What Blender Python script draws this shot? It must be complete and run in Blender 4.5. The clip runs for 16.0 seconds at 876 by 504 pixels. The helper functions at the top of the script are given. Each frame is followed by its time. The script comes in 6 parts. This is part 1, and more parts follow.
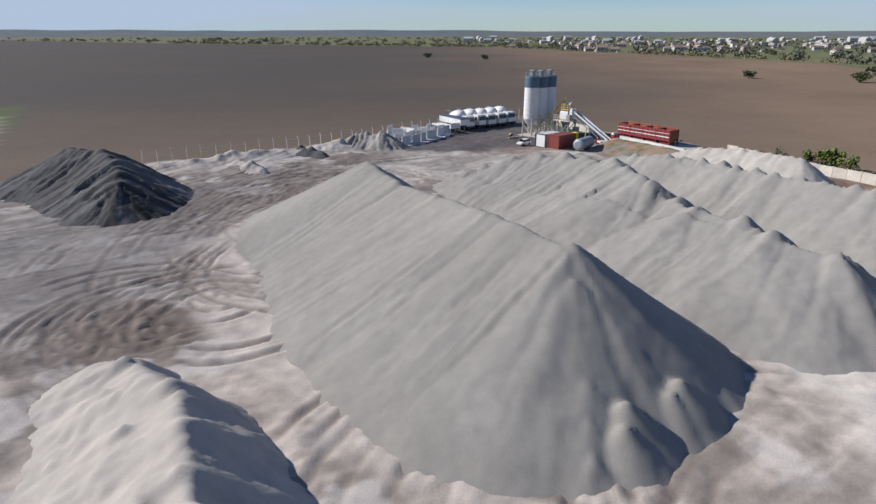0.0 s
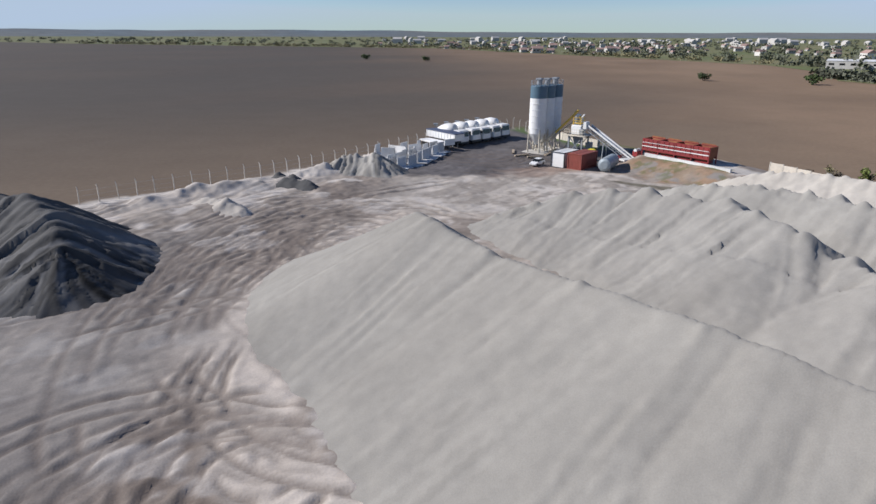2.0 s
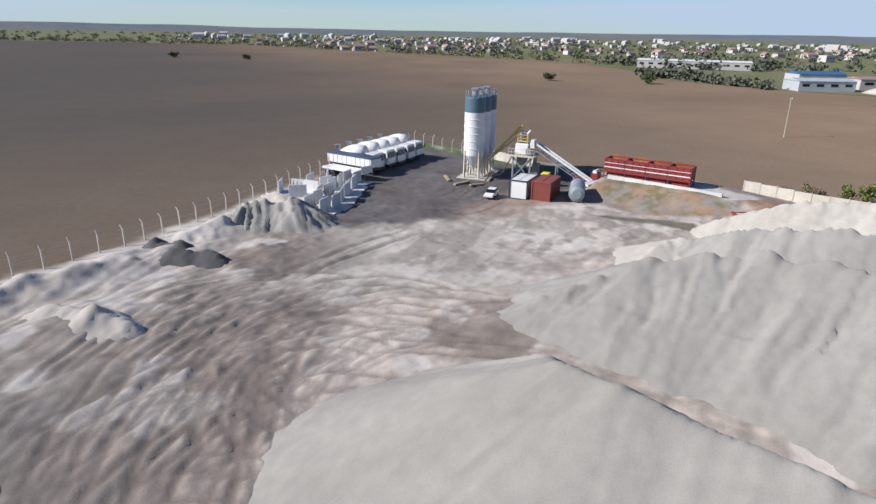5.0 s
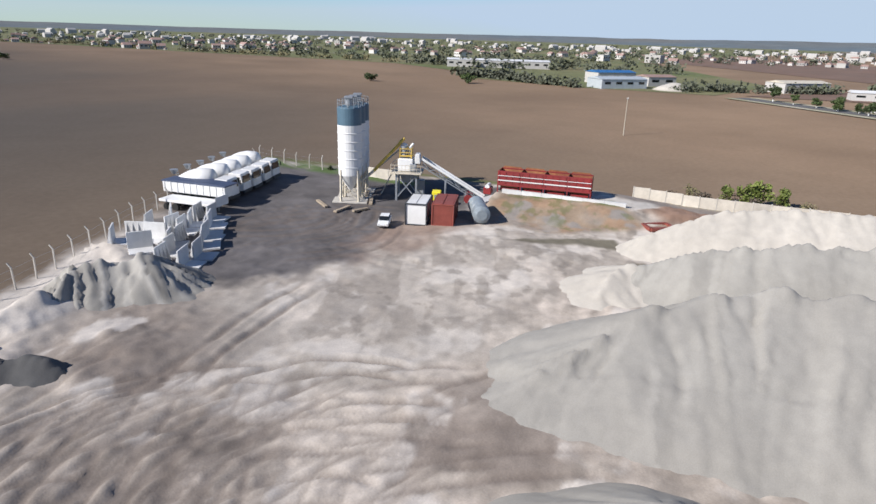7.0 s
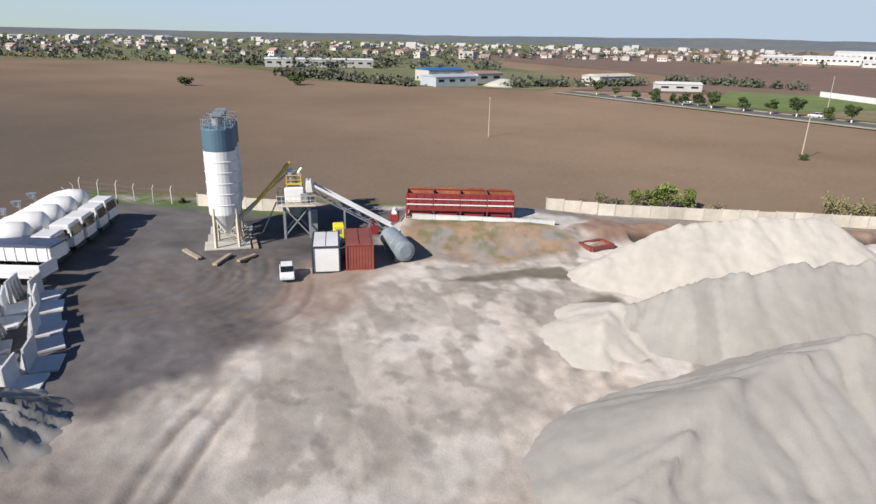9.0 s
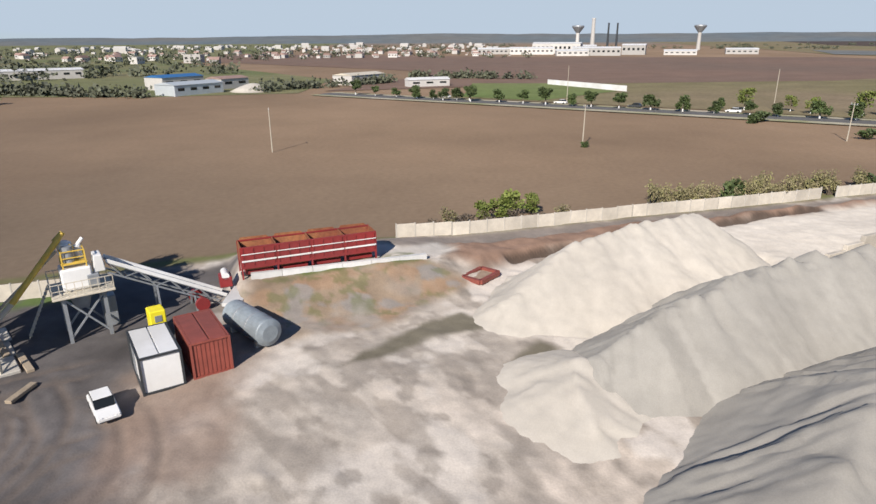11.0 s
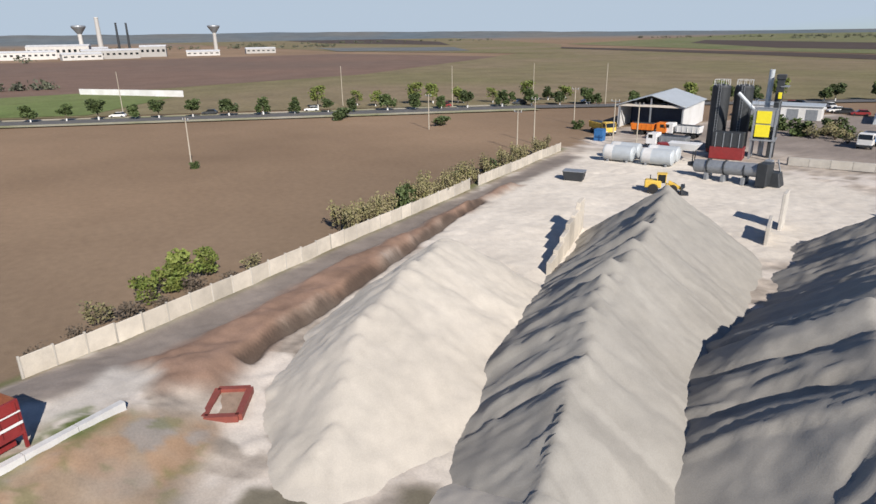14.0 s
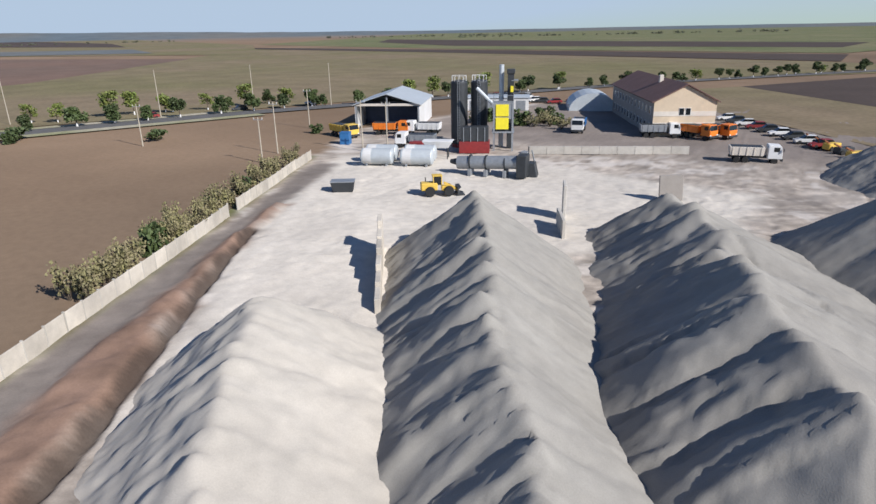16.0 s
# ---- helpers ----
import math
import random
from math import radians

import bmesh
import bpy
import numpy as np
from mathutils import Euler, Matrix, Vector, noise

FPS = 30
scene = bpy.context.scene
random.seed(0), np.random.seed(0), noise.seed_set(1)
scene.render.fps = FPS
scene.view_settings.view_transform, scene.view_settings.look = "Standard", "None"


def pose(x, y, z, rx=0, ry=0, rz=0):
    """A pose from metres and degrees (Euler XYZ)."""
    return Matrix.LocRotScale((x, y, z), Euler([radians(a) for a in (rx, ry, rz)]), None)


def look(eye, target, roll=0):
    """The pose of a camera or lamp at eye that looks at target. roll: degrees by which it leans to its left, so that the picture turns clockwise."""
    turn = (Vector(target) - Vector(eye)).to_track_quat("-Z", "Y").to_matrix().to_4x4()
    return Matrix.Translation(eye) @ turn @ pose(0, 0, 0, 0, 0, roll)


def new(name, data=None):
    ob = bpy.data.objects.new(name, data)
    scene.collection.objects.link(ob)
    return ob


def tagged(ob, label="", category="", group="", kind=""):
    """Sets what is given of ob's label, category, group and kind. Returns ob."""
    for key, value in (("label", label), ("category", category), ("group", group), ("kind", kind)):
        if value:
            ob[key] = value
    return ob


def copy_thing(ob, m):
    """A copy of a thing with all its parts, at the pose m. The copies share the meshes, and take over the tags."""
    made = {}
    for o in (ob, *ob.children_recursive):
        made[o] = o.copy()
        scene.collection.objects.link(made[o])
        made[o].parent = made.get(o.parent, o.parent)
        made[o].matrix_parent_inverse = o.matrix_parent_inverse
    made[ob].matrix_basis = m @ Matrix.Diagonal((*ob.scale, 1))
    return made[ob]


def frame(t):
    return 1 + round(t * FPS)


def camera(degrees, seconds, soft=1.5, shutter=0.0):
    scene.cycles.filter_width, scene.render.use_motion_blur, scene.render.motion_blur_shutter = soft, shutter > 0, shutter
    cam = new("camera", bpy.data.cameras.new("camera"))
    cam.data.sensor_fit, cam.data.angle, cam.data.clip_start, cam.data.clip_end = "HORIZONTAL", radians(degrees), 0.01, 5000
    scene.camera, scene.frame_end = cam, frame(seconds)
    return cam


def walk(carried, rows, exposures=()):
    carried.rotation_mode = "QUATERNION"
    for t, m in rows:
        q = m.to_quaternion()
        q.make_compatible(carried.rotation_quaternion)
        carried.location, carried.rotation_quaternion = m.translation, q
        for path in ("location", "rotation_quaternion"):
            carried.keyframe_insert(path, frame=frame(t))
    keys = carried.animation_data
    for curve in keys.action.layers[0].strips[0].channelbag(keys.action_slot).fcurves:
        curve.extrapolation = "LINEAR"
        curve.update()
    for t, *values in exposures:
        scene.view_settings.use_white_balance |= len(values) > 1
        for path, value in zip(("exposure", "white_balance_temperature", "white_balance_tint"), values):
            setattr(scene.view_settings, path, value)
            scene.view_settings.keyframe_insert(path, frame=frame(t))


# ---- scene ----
cam = camera(70.6, 16.0)
PATH = [
    (0, (-3.204, 1.814, 20.111), (-3.147, 3.698, 19.444), 0.0),
    (0.5, (-6.099, 6.57, 20.222), (-6.038, 8.454, 19.555), 0.0),
    (1, (-9.023, 11.366, 20.33), (-8.947, 13.25, 19.665), -0.1),
    (1.5, (-11.845, 16.288, 20.428), (-11.678, 18.167, 19.763), -0.1),
    (2, (-14.476, 21.359, 20.491), (-14.198, 23.224, 19.825), 0.2),
    (2.5, (-16.943, 26.401, 20.552), (-16.606, 28.256, 19.884), 0.4),
    (3, (-19.205, 31.371, 20.588), (-18.811, 33.214, 19.919), 0.5),
    (3.5, (-21.022, 36.209, 20.597), (-20.557, 38.036, 19.929), 0.4),
    (6, (-25.493, 58.641, 20.486), (-24.408, 60.183, 19.819), 1.6),
    (6.5, (-25.64, 62.669, 20.463), (-24.439, 64.123, 19.799), 1.7),
    (7, (-25.442, 66.528, 20.404), (-24.136, 67.891, 19.744), 1.7),
    (7.5, (-25.056, 70.45, 20.323), (-23.652, 71.714, 19.666), 1.7),
    (8, (-24.432, 74.482, 20.252), (-22.937, 75.638, 19.599), 1.7),
    (8.2, (-23.958, 76.067, 20.244), (-22.431, 77.182, 19.591), 1.6),
    (10.3, (-15.987, 92.335, 20.58), (-14.164, 92.836, 19.929), 0.3),
    (10.5, (-15.073, 93.671, 20.584), (-13.228, 94.086, 19.933), -0.0),
    (11, (-12.457, 96.616, 20.593), (-10.576, 96.813, 19.943), -0.3),
    (11.5, (-9.61, 99.326, 20.663), (-7.719, 99.296, 20.012), -0.3),
    (12, (-6.527, 101.596, 20.747), (-4.653, 101.343, 20.094), -0.4),
    (12.5, (-3.25, 103.426, 20.748), (-1.422, 102.95, 20.094), -0.5),
    (13, (0.283, 104.688, 20.625), (2.041, 103.997, 19.968), -0.5),
    (13.5, (3.757, 105.468, 20.532), (5.421, 104.575, 19.873), -0.8),
    (14, (7.351, 105.904, 20.385), (8.896, 104.82, 19.723), -0.9),
    (14.5, (10.825, 105.875, 20.206), (12.23, 104.617, 19.541), -1.2),
    (15, (14.201, 105.237, 20.058), (15.449, 103.823, 19.391), -1.2),
    (15.5, (17.262, 104.378, 19.996), (18.336, 102.831, 19.324), -1.4),
    (16, (19.674, 103.416, 19.987), (20.563, 101.756, 19.312), -1.1),
]
walk(cam, [(t, look(eye, target, roll)) for t, eye, target, roll in PATH], exposures=[(0.0, 0.23, 6180, 13), (3.5, 0.35, 6150, 13), (7.0, 0.45, 6250, 12), (11.0, 0.39, 6650, 12), (13.5, 0.31, 6650, 12), (16.0, 0.32, 6200, 12)])

# ---- world, sun ----
SUN_EL, SUN_AZ = 33.0, 284.0          # degrees; azimuth clockwise from +y
world = bpy.data.worlds.new("sky")
scene.world = world
world.use_nodes = True
wn = world.node_tree.nodes
sky = wn.new("ShaderNodeTexSky")
sky.sky_type = "NISHITA"
sky.sun_disc = False
sky.sun_elevation, sky.sun_rotation = radians(SUN_EL), radians(SUN_AZ)
sky.altitude, sky.air_density, sky.dust_density, sky.ozone_density = 1700, 1.0, 0.1, 2.5
tone = wn.new("ShaderNodeVectorMath")
tone.operation = "MULTIPLY"
tone.inputs[1].default_value = (1.0, 1.06, 1.19)
world.node_tree.links.new(sky.outputs[0], tone.inputs[0])
haze = wn.new("ShaderNodeVectorMath")          # an even, pale blue haze towards the horizon
haze.operation = "MINIMUM"
haze.inputs[1].default_value = (5.6, 6.9, 8.3)
world.node_tree.links.new(tone.outputs[0], haze.inputs[0])
world.node_tree.links.new(haze.outputs[0], wn["Background"].inputs[0])
wn["Background"].inputs[1].default_value = 0.067
sun_way = Vector((math.sin(radians(SUN_AZ)) * math.cos(radians(SUN_EL)), math.cos(radians(SUN_AZ)) * math.cos(radians(SUN_EL)), math.sin(radians(SUN_EL))))
sun = new("sun", bpy.data.lights.new("sun", "SUN"))
sun.data.energy, sun.data.angle, sun.data.color = 4.6, radians(0.53), (1.0, 0.95, 0.87)
sun.matrix_world = look(sun_way * 300, (0, 0, 0))


# ---- materials ----
def mat(name, base, spread=0.25, scale=1.0, rough=0.9, metal=0.0, bump=0.3, grain=12.0, tint=None, attr="", each=0.0, stretch=(1, 1, 1), big=0.12, dist=0.05):
    """A surface with variation at two scales (metres): base to tint in large stains, fine grain in colour and relief."""
    m = bpy.data.materials.new(name)
    m.use_nodes = True
    nt = m.node_tree
    n, l = nt.nodes, nt.links
    b = n["Principled BSDF"]
    b.inputs["Roughness"].default_value, b.inputs["Metallic"].default_value = rough, metal
    if rough > 0.92:
        b.inputs["Diffuse Roughness"].default_value = 0.25 if attr else 0.1
        b.inputs["Specular IOR Level"].default_value = 0.15
    geo = n.new("ShaderNodeNewGeometry")
    mp = n.new("ShaderNodeMapping")
    mp.inputs["Scale"].default_value = stretch
    l.new(geo.outputs["Position"], mp.inputs[0])

    def nz(s, detail):
        t = n.new("ShaderNodeTexNoise")
        t.inputs["Scale"].default_value, t.inputs["Detail"].default_value = s, detail
        l.new(mp.outputs[0], t.inputs["Vector"])
        return t.outputs["Fac"]
    coarse, fine = nz(big * scale, 5), nz(grain * scale, 4)
    mid = nz(scale * 1.1, 5)
    ramp = n.new("ShaderNodeMapRange")
    ramp.inputs[1].default_value, ramp.inputs[2].default_value = 0.35, 0.68
    l.new(coarse, ramp.inputs[0])
    mix = n.new("ShaderNodeMix")
    mix.data_type = "RGBA"
    l.new(ramp.outputs[0], mix.inputs["Factor"])
    tint = tint or tuple(c * (1 - spread * 0.6) for c in base)
    if attr:
        a = n.new("ShaderNodeAttribute")
        a.attribute_name = attr
        l.new(a.outputs["Color"], mix.inputs["A"])
        dk = n.new("ShaderNodeMix")
        dk.data_type, dk.blend_type = "RGBA", "MULTIPLY"
        dk.inputs["Factor"].default_value = 1.0
        dk.inputs["B"].default_value = (1 - spread * 0.45, 1 - spread * 0.5, 1 - spread * 0.52, 1)
        l.new(a.outputs["Color"], dk.inputs["A"])
        l.new(dk.outputs["Result"], mix.inputs["B"])
    else:
        mix.inputs["A"].default_value, mix.inputs["B"].default_value = (*base, 1), (*tint, 1)
    add = n.new("ShaderNodeMath")
    add.operation = "ADD"
    l.new(fine, add.inputs[0])
    l.new(mid, add.inputs[1])
    var = n.new("ShaderNodeMapRange")
    var.inputs[1].default_value, var.inputs[2].default_value = 0.6, 1.4
    var.inputs[3].default_value, var.inputs[4].default_value = 1 - spread, 1 + spread
    l.new(add.outputs[0], var.inputs[0])
    out = var.outputs[0]
    if each:
        oi = n.new("ShaderNodeObjectInfo")
        er = n.new("ShaderNodeMapRange")
        er.inputs[3].default_value, er.inputs[4].default_value = 1 - each, 1 + each
        l.new(oi.outputs["Random"], er.inputs[0])
        mu = n.new("ShaderNodeMath")
        mu.operation = "MULTIPLY"
        l.new(out, mu.inputs[0])
        l.new(er.outputs[0], mu.inputs[1])
        out = mu.outputs[0]
    vm = n.new("ShaderNodeVectorMath")
    vm.operation = "SCALE"
    l.new(mix.outputs["Result"], vm.inputs[0])
    l.new(out, vm.inputs["Scale"])
    l.new(vm.outputs[0], b.inputs["Base Color"])
    if bump:
        bp = n.new("ShaderNodeBump")
        bp.inputs["Strength"].default_value, bp.inputs["Distance"].default_value = bump, dist
        l.new(fine if grain > 10 else add.outputs[0], bp.inputs["Height"])
        l.new(bp.outputs[0], b.inputs["Normal"])
    return m


M = dict(
    ground=mat("ground", (0.3, 0.27, 0.24), 0.15, 1.0, 0.95, bump=0.35, attr="tint", grain=8, dist=0.05),
    white=mat("pale_sand", (0.50, 0.465, 0.41), 0.14, 1.0, 0.95, bump=0.35, grain=11, tint=(0.42, 0.395, 0.35), dist=0.05),
    heap=mat("tipped_gravel", (0.34, 0.325, 0.295), 0.11, 1.0, 0.95, bump=0.3, attr="tint", grain=14, dist=0.035),
    concrete=mat("concrete", (0.50, 0.47, 0.42), 0.18, 1.0, 0.85, bump=0.25, each=0.12, tint=(0.42, 0.39, 0.34)),
    wallpanel=mat("wall_panel", (0.60, 0.545, 0.46), 0.16, 1.5, 0.88, bump=0.25, each=0.14, tint=(0.44, 0.40, 0.34)),
    precast=mat("precast_concrete", (0.68, 0.68, 0.67), 0.12, 1.5, 0.8, bump=0.2, each=0.12, tint=(0.5, 0.49, 0.47)),
    whitepaint=mat("white_paint", (0.78, 0.78, 0.77), 0.06, 2.0, 0.45, bump=0.05, tint=(0.66, 0.65, 0.62), each=0.05),
    silowhite=mat("silo_white", (0.78, 0.78, 0.77), 0.08, 1.0, 0.45, bump=0.05, tint=(0.68, 0.67, 0.64), stretch=(1, 1, 0.25)),
    siloblue=mat("silo_blue", (0.085, 0.15, 0.20), 0.15, 1.0, 0.5, bump=0.05),
    steel=mat("grey_steel", (0.33, 0.35, 0.37), 0.2, 2.0, 0.5, 0.4, bump=0.08),
    darksteel=mat("dark_steel", (0.05, 0.055, 0.06), 0.25, 2.0, 0.55, 0.3, bump=0.1),
    tanksteel=mat("weathered_tank", (0.33, 0.38, 0.41), 0.25, 2.0, 0.55, 0.3, bump=0.15, tint=(0.24, 0.27, 0.29)),
    red=mat("red_paint", (0.26, 0.025, 0.025), 0.2, 2.0, 0.5, bump=0.1, tint=(0.2, 0.03, 0.03)),
    rust=mat("rusty_steel", (0.30, 0.12, 0.05), 0.4, 3.0, 0.85, bump=0.3, tint=(0.2, 0.06, 0.03)),
    contred=mat("container_red", (0.28, 0.07, 0.05), 0.2, 2.0, 0.6, bump=0.1, tint=(0.2, 0.06, 0.045)),
    cream=mat("cream_paint", (0.62, 0.56, 0.45), 0.15, 2.0, 0.6, bump=0.1),
    yellow=mat("yellow_paint", (0.72, 0.48, 0.08), 0.2, 2.0, 0.5, bump=0.08),
    brightyellow=mat("bright_yellow", (0.85, 0.72, 0.03), 0.1, 2.0, 0.5, bump=0.05),
    orange=mat("orange_paint", (0.75, 0.2, 0.02), 0.15, 2.0, 0.5, bump=0.05),
    blue=mat("blue_paint", (0.035, 0.15, 0.36), 0.15, 2.0, 0.5, bump=0.05),
    navy=mat("navy_tarpaulin", (0.06, 0.08, 0.14), 0.25, 2.0, 0.6, bump=0.2),
    rubber=mat("tyre_rubber", (0.02, 0.02, 0.02), 0.2, 4.0, 0.85, bump=0.2),
    glassy=mat("dark_glazing", (0.015, 0.018, 0.02), 0.1, 1.0, 0.08, bump=0.0),
    wood=mat("weathered_wood", (0.36, 0.29, 0.21), 0.25, 3.0, 0.85, bump=0.2, each=0.15),
    pole=mat("concrete_pole", (0.45, 0.40, 0.32), 0.15, 3.0, 0.85, bump=0.15),
    bark=mat("bark", (0.14, 0.11, 0.08), 0.3, 6.0, 0.9, bump=0.5),
    leaf=mat("leaves", (0.075, 0.105, 0.03), 0.4, 2.0, 0.7, bump=0.0, tint=(0.05, 0.075, 0.025), each=0.25, big=0.6),
    leafbright=mat("spring_leaves", (0.17, 0.19, 0.045), 0.35, 2.0, 0.7, bump=0.0, tint=(0.12, 0.17, 0.03), each=0.15, big=0.6),
    leafdry=mat("dry_scrub", (0.235, 0.22, 0.095), 0.4, 2.0, 0.8, bump=0.0, tint=(0.20, 0.165, 0.10), each=0.2, big=0.6),
    roofbrown=mat("brown_roof_tiles", (0.17, 0.095, 0.08), 0.25, 3.0, 0.8, bump=0.3),
    roofred=mat("town_roof", (0.30, 0.20, 0.17), 0.25, 2.0, 0.8, bump=0.1, each=0.4),
    render_cream=mat("cream_plaster", (0.62, 0.5, 0.36), 0.1, 1.0, 0.85, bump=0.1),
    render_pale=mat("pale_plaster", (0.66, 0.6, 0.52), 0.1, 1.0, 0.85, bump=0.1),
    render_grey=mat("grey_plaster", (0.33, 0.3, 0.27), 0.15, 1.0, 0.9, bump=0.1),
    # leaf green greyed to carry the haze over far trees
    leafhazed=mat("hazed_foliage", (0.105, 0.115, 0.07), 0.35, 0.3, 0.8, bump=0.0, tint=(0.085, 0.09, 0.065)),
    town=mat("town_plaster", (0.5, 0.48, 0.45), 0.1, 0.5, 0.85, bump=0.0, each=0.3),
    tinroof=mat("tin_roof", (0.52, 0.56, 0.58), 0.12, 1.0, 0.5, 0.2, bump=0.1),
    road=mat("asphalt_road", (0.13, 0.125, 0.12), 0.2, 1.0, 0.9, bump=0.2),
    verge=mat("pale_verge", (0.42, 0.38, 0.30), 0.25, 0.5, 0.95, bump=0.2, tint=(0.26, 0.26, 0.14)),
    greenland=mat("grassland", (0.13, 0.15, 0.065), 0.35, 0.08, 0.95, bump=0.1, tint=(0.2, 0.18, 0.10)),
    meadow=mat("bright_meadow", (0.12, 0.17, 0.05), 0.3, 0.1, 0.95, bump=0.1, tint=(0.17, 0.19, 0.08)),
    olive=mat("olive_field", (0.17, 0.155, 0.075), 0.3, 0.06, 0.95, bump=0.1, tint=(0.22, 0.17, 0.11)),
    farfield=mat("far_ploughland", (0.19, 0.125, 0.095), 0.2, 0.05, 0.95, bump=0.1, tint=(0.16, 0.115, 0.09)),
    darkfield=mat("dark_ploughland", (0.085, 0.065, 0.055), 0.2, 0.05, 0.95, bump=0.1),
    # blue of distance haze put into the base colour; also the solar field's blue
    bluehaze=mat("hazy_blue_land", (0.12, 0.15, 0.17), 0.25, 0.01, 0.95, bump=0.0, tint=(0.16, 0.16, 0.15)),
    ground_infill=mat("trough_sand", (0.33, 0.24, 0.18), 0.25, 3.0, 0.95, bump=0.3),
)


# ---- mesh helpers ----
def box(bm, c, s, bevel=0.0, m=None, taper=(1, 1)):
    """A box of size s about c; taper scales its top in x and y."""
    r = bmesh.ops.create_cube(bm, size=1.0)["verts"]
    for v in r:
        k = taper if v.co.z > 0 else (1, 1)
        v.co = Vector((c[0] + v.co.x * s[0] * k[0], c[1] + v.co.y * s[1] * k[1], c[2] + v.co.z * s[2]))
    if bevel:
        es = {e for v in r for e in v.link_edges}
        r = bmesh.ops.bevel(bm, geom=list(es), offset=bevel, segments=1, affect="EDGES")["verts"]
    if m is not None:
        bmesh.ops.transform(bm, matrix=m, verts=list({v for v in r}))
    return bm


def rod(bm, a, b, r0, r1=None, seg=8, caps=True):
    """A round bar from a to b."""
    a, b = Vector(a), Vector(b)
    d = b - a
    vs = bmesh.ops.create_cone(bm, cap_ends=caps, segments=seg, radius1=r0, radius2=r0 if r1 is None else r1, depth=d.length)["verts"]
    q = d.to_track_quat("Z", "Y").to_matrix().to_4x4()
    bmesh.ops.transform(bm, matrix=Matrix.Translation((a + b) / 2) @ q, verts=vs)
    return bm


def bar(bm, a, b, w, h=None):
    """A square bar from a to b."""
    a, b = Vector(a), Vector(b)
    d = b - a
    vs = bmesh.ops.create_cube(bm, size=1.0)["verts"]
    q = d.to_track_quat("Z", "Y").to_matrix().to_4x4()
    bmesh.ops.transform(bm, matrix=Matrix.Translation((a + b) / 2) @ q @ Matrix.Diagonal((w, h or w, d.length, 1)), verts=vs)
    return bm


def lathe(bm, prof, seg=24, m=None):
    """A turned form from (radius, z) pairs."""
    rings = []
    for r, z in prof:
        rings.append([bm.verts.new((r * math.cos(2 * math.pi * i / seg), r * math.sin(2 * math.pi * i / seg), z)) for i in range(seg)])
    for p, q in zip(rings, rings[1:]):
        for i in range(seg):
            bm.faces.new((p[i], p[(i + 1) % seg], q[(i + 1) % seg], q[i]))
    bm.faces.new(rings[0][::-1])
    bm.faces.new(rings[-1])
    if m is not None:
        bmesh.ops.transform(bm, matrix=m, verts=[v for ring in rings for v in ring])
    return bm


def prism(bm, pts, y0, y1):
    """An outline in x, z drawn out from y0 to y1."""
    a = [bm.verts.new((x, y0, z)) for x, z in pts]
    b = [bm.verts.new((x, y1, z)) for x, z in pts]
    n = len(pts)
    bm.faces.new(a)
    bm.faces.new(b[::-1])
    for i in range(n):
        bm.faces.new((a[(i + 1) % n], a[i], b[i], b[(i + 1) % n]))
    return bm


def link(name, bm, material, smooth=False):
    bmesh.ops.recalc_face_normals(bm, faces=bm.faces)
    me = bpy.data.meshes.new(name)
    bm.to_mesh(me)
    bm.free()
    me.materials.append(material)
    if smooth:
        me.shade_smooth()
    return new(name, me)


def part(name, bm, material, parent, label="", smooth=False):
    ob = link(name, bm, material, smooth)
    ob.parent = parent
    return tagged(ob, label) if label else ob


def same_part(name, data, parent, m):
    """One more piece on a mesh that others share."""
    ob = new(name, data)
    ob.parent = parent
    ob.matrix_basis = m
    return ob


def thing(name, label, category, m=None, group="", kind=""):
    ob = new(name)
    ob.matrix_basis = m if m is not None else Matrix.Identity(4)
    return tagged(ob, label, category, group, kind)


def BM():
    return bmesh.new()


# ---- noise on arrays ----
LAT = np.random.RandomState(7).rand(256, 256)


def vn(x, y, seed=0):
    x, y = x + seed * 17.31, y + seed * 9.77
    xi, yi = np.floor(x).astype(int), np.floor(y).astype(int)
    fx, fy = x - xi, y - yi
    fx, fy = fx * fx * (3 - 2 * fx), fy * fy * (3 - 2 * fy)
    g = lambda i, j: LAT[i % 256, j % 256]
    return (g(xi, yi) * (1 - fx) + g(xi + 1, yi) * fx) * (1 - fy) + (g(xi, yi + 1) * (1 - fx) + g(xi + 1, yi + 1) * fx) * fy


def fbm(x, y, seed=0, octaves=4):
    s, a, t = 0, 0.5, 0
    for i in range(octaves):
        s, t = s + a * vn(x * 2 ** i, y * 2 ** i, seed + i), t + a
        a *= 0.5
    return s / t


def sm(e0, e1, x):
    t = np.clip((x - e0) / (e1 - e0), 0, 1)
    return t * t * (3 - 2 * t)


def seg_dist(x, y, pts):
    """Distance to a polyline, and the signed side and length along it of the nearest place."""
    best, along, side, run = None, None, None, 0.0
    for (ax, ay), (bx, by) in zip(pts, pts[1:]):
        dx, dy = bx - ax, by - ay
        L = math.hypot(dx, dy)
        t = np.clip(((x - ax) * dx + (y - ay) * dy) / (L * L), 0, 1)
        ex, ey = x - ax - t * dx, y - ay - t * dy
        d = np.hypot(ex, ey)
        s = (dx * ey - dy * ex) / L
        if best is None:
            best, along, side = d, run + t * L, s
        else:
            k = d < best
            best, along, side = np.where(k, d, best), np.where(k, run + t * L, along), np.where(k, s, side)
        run += L
    return best, along, side


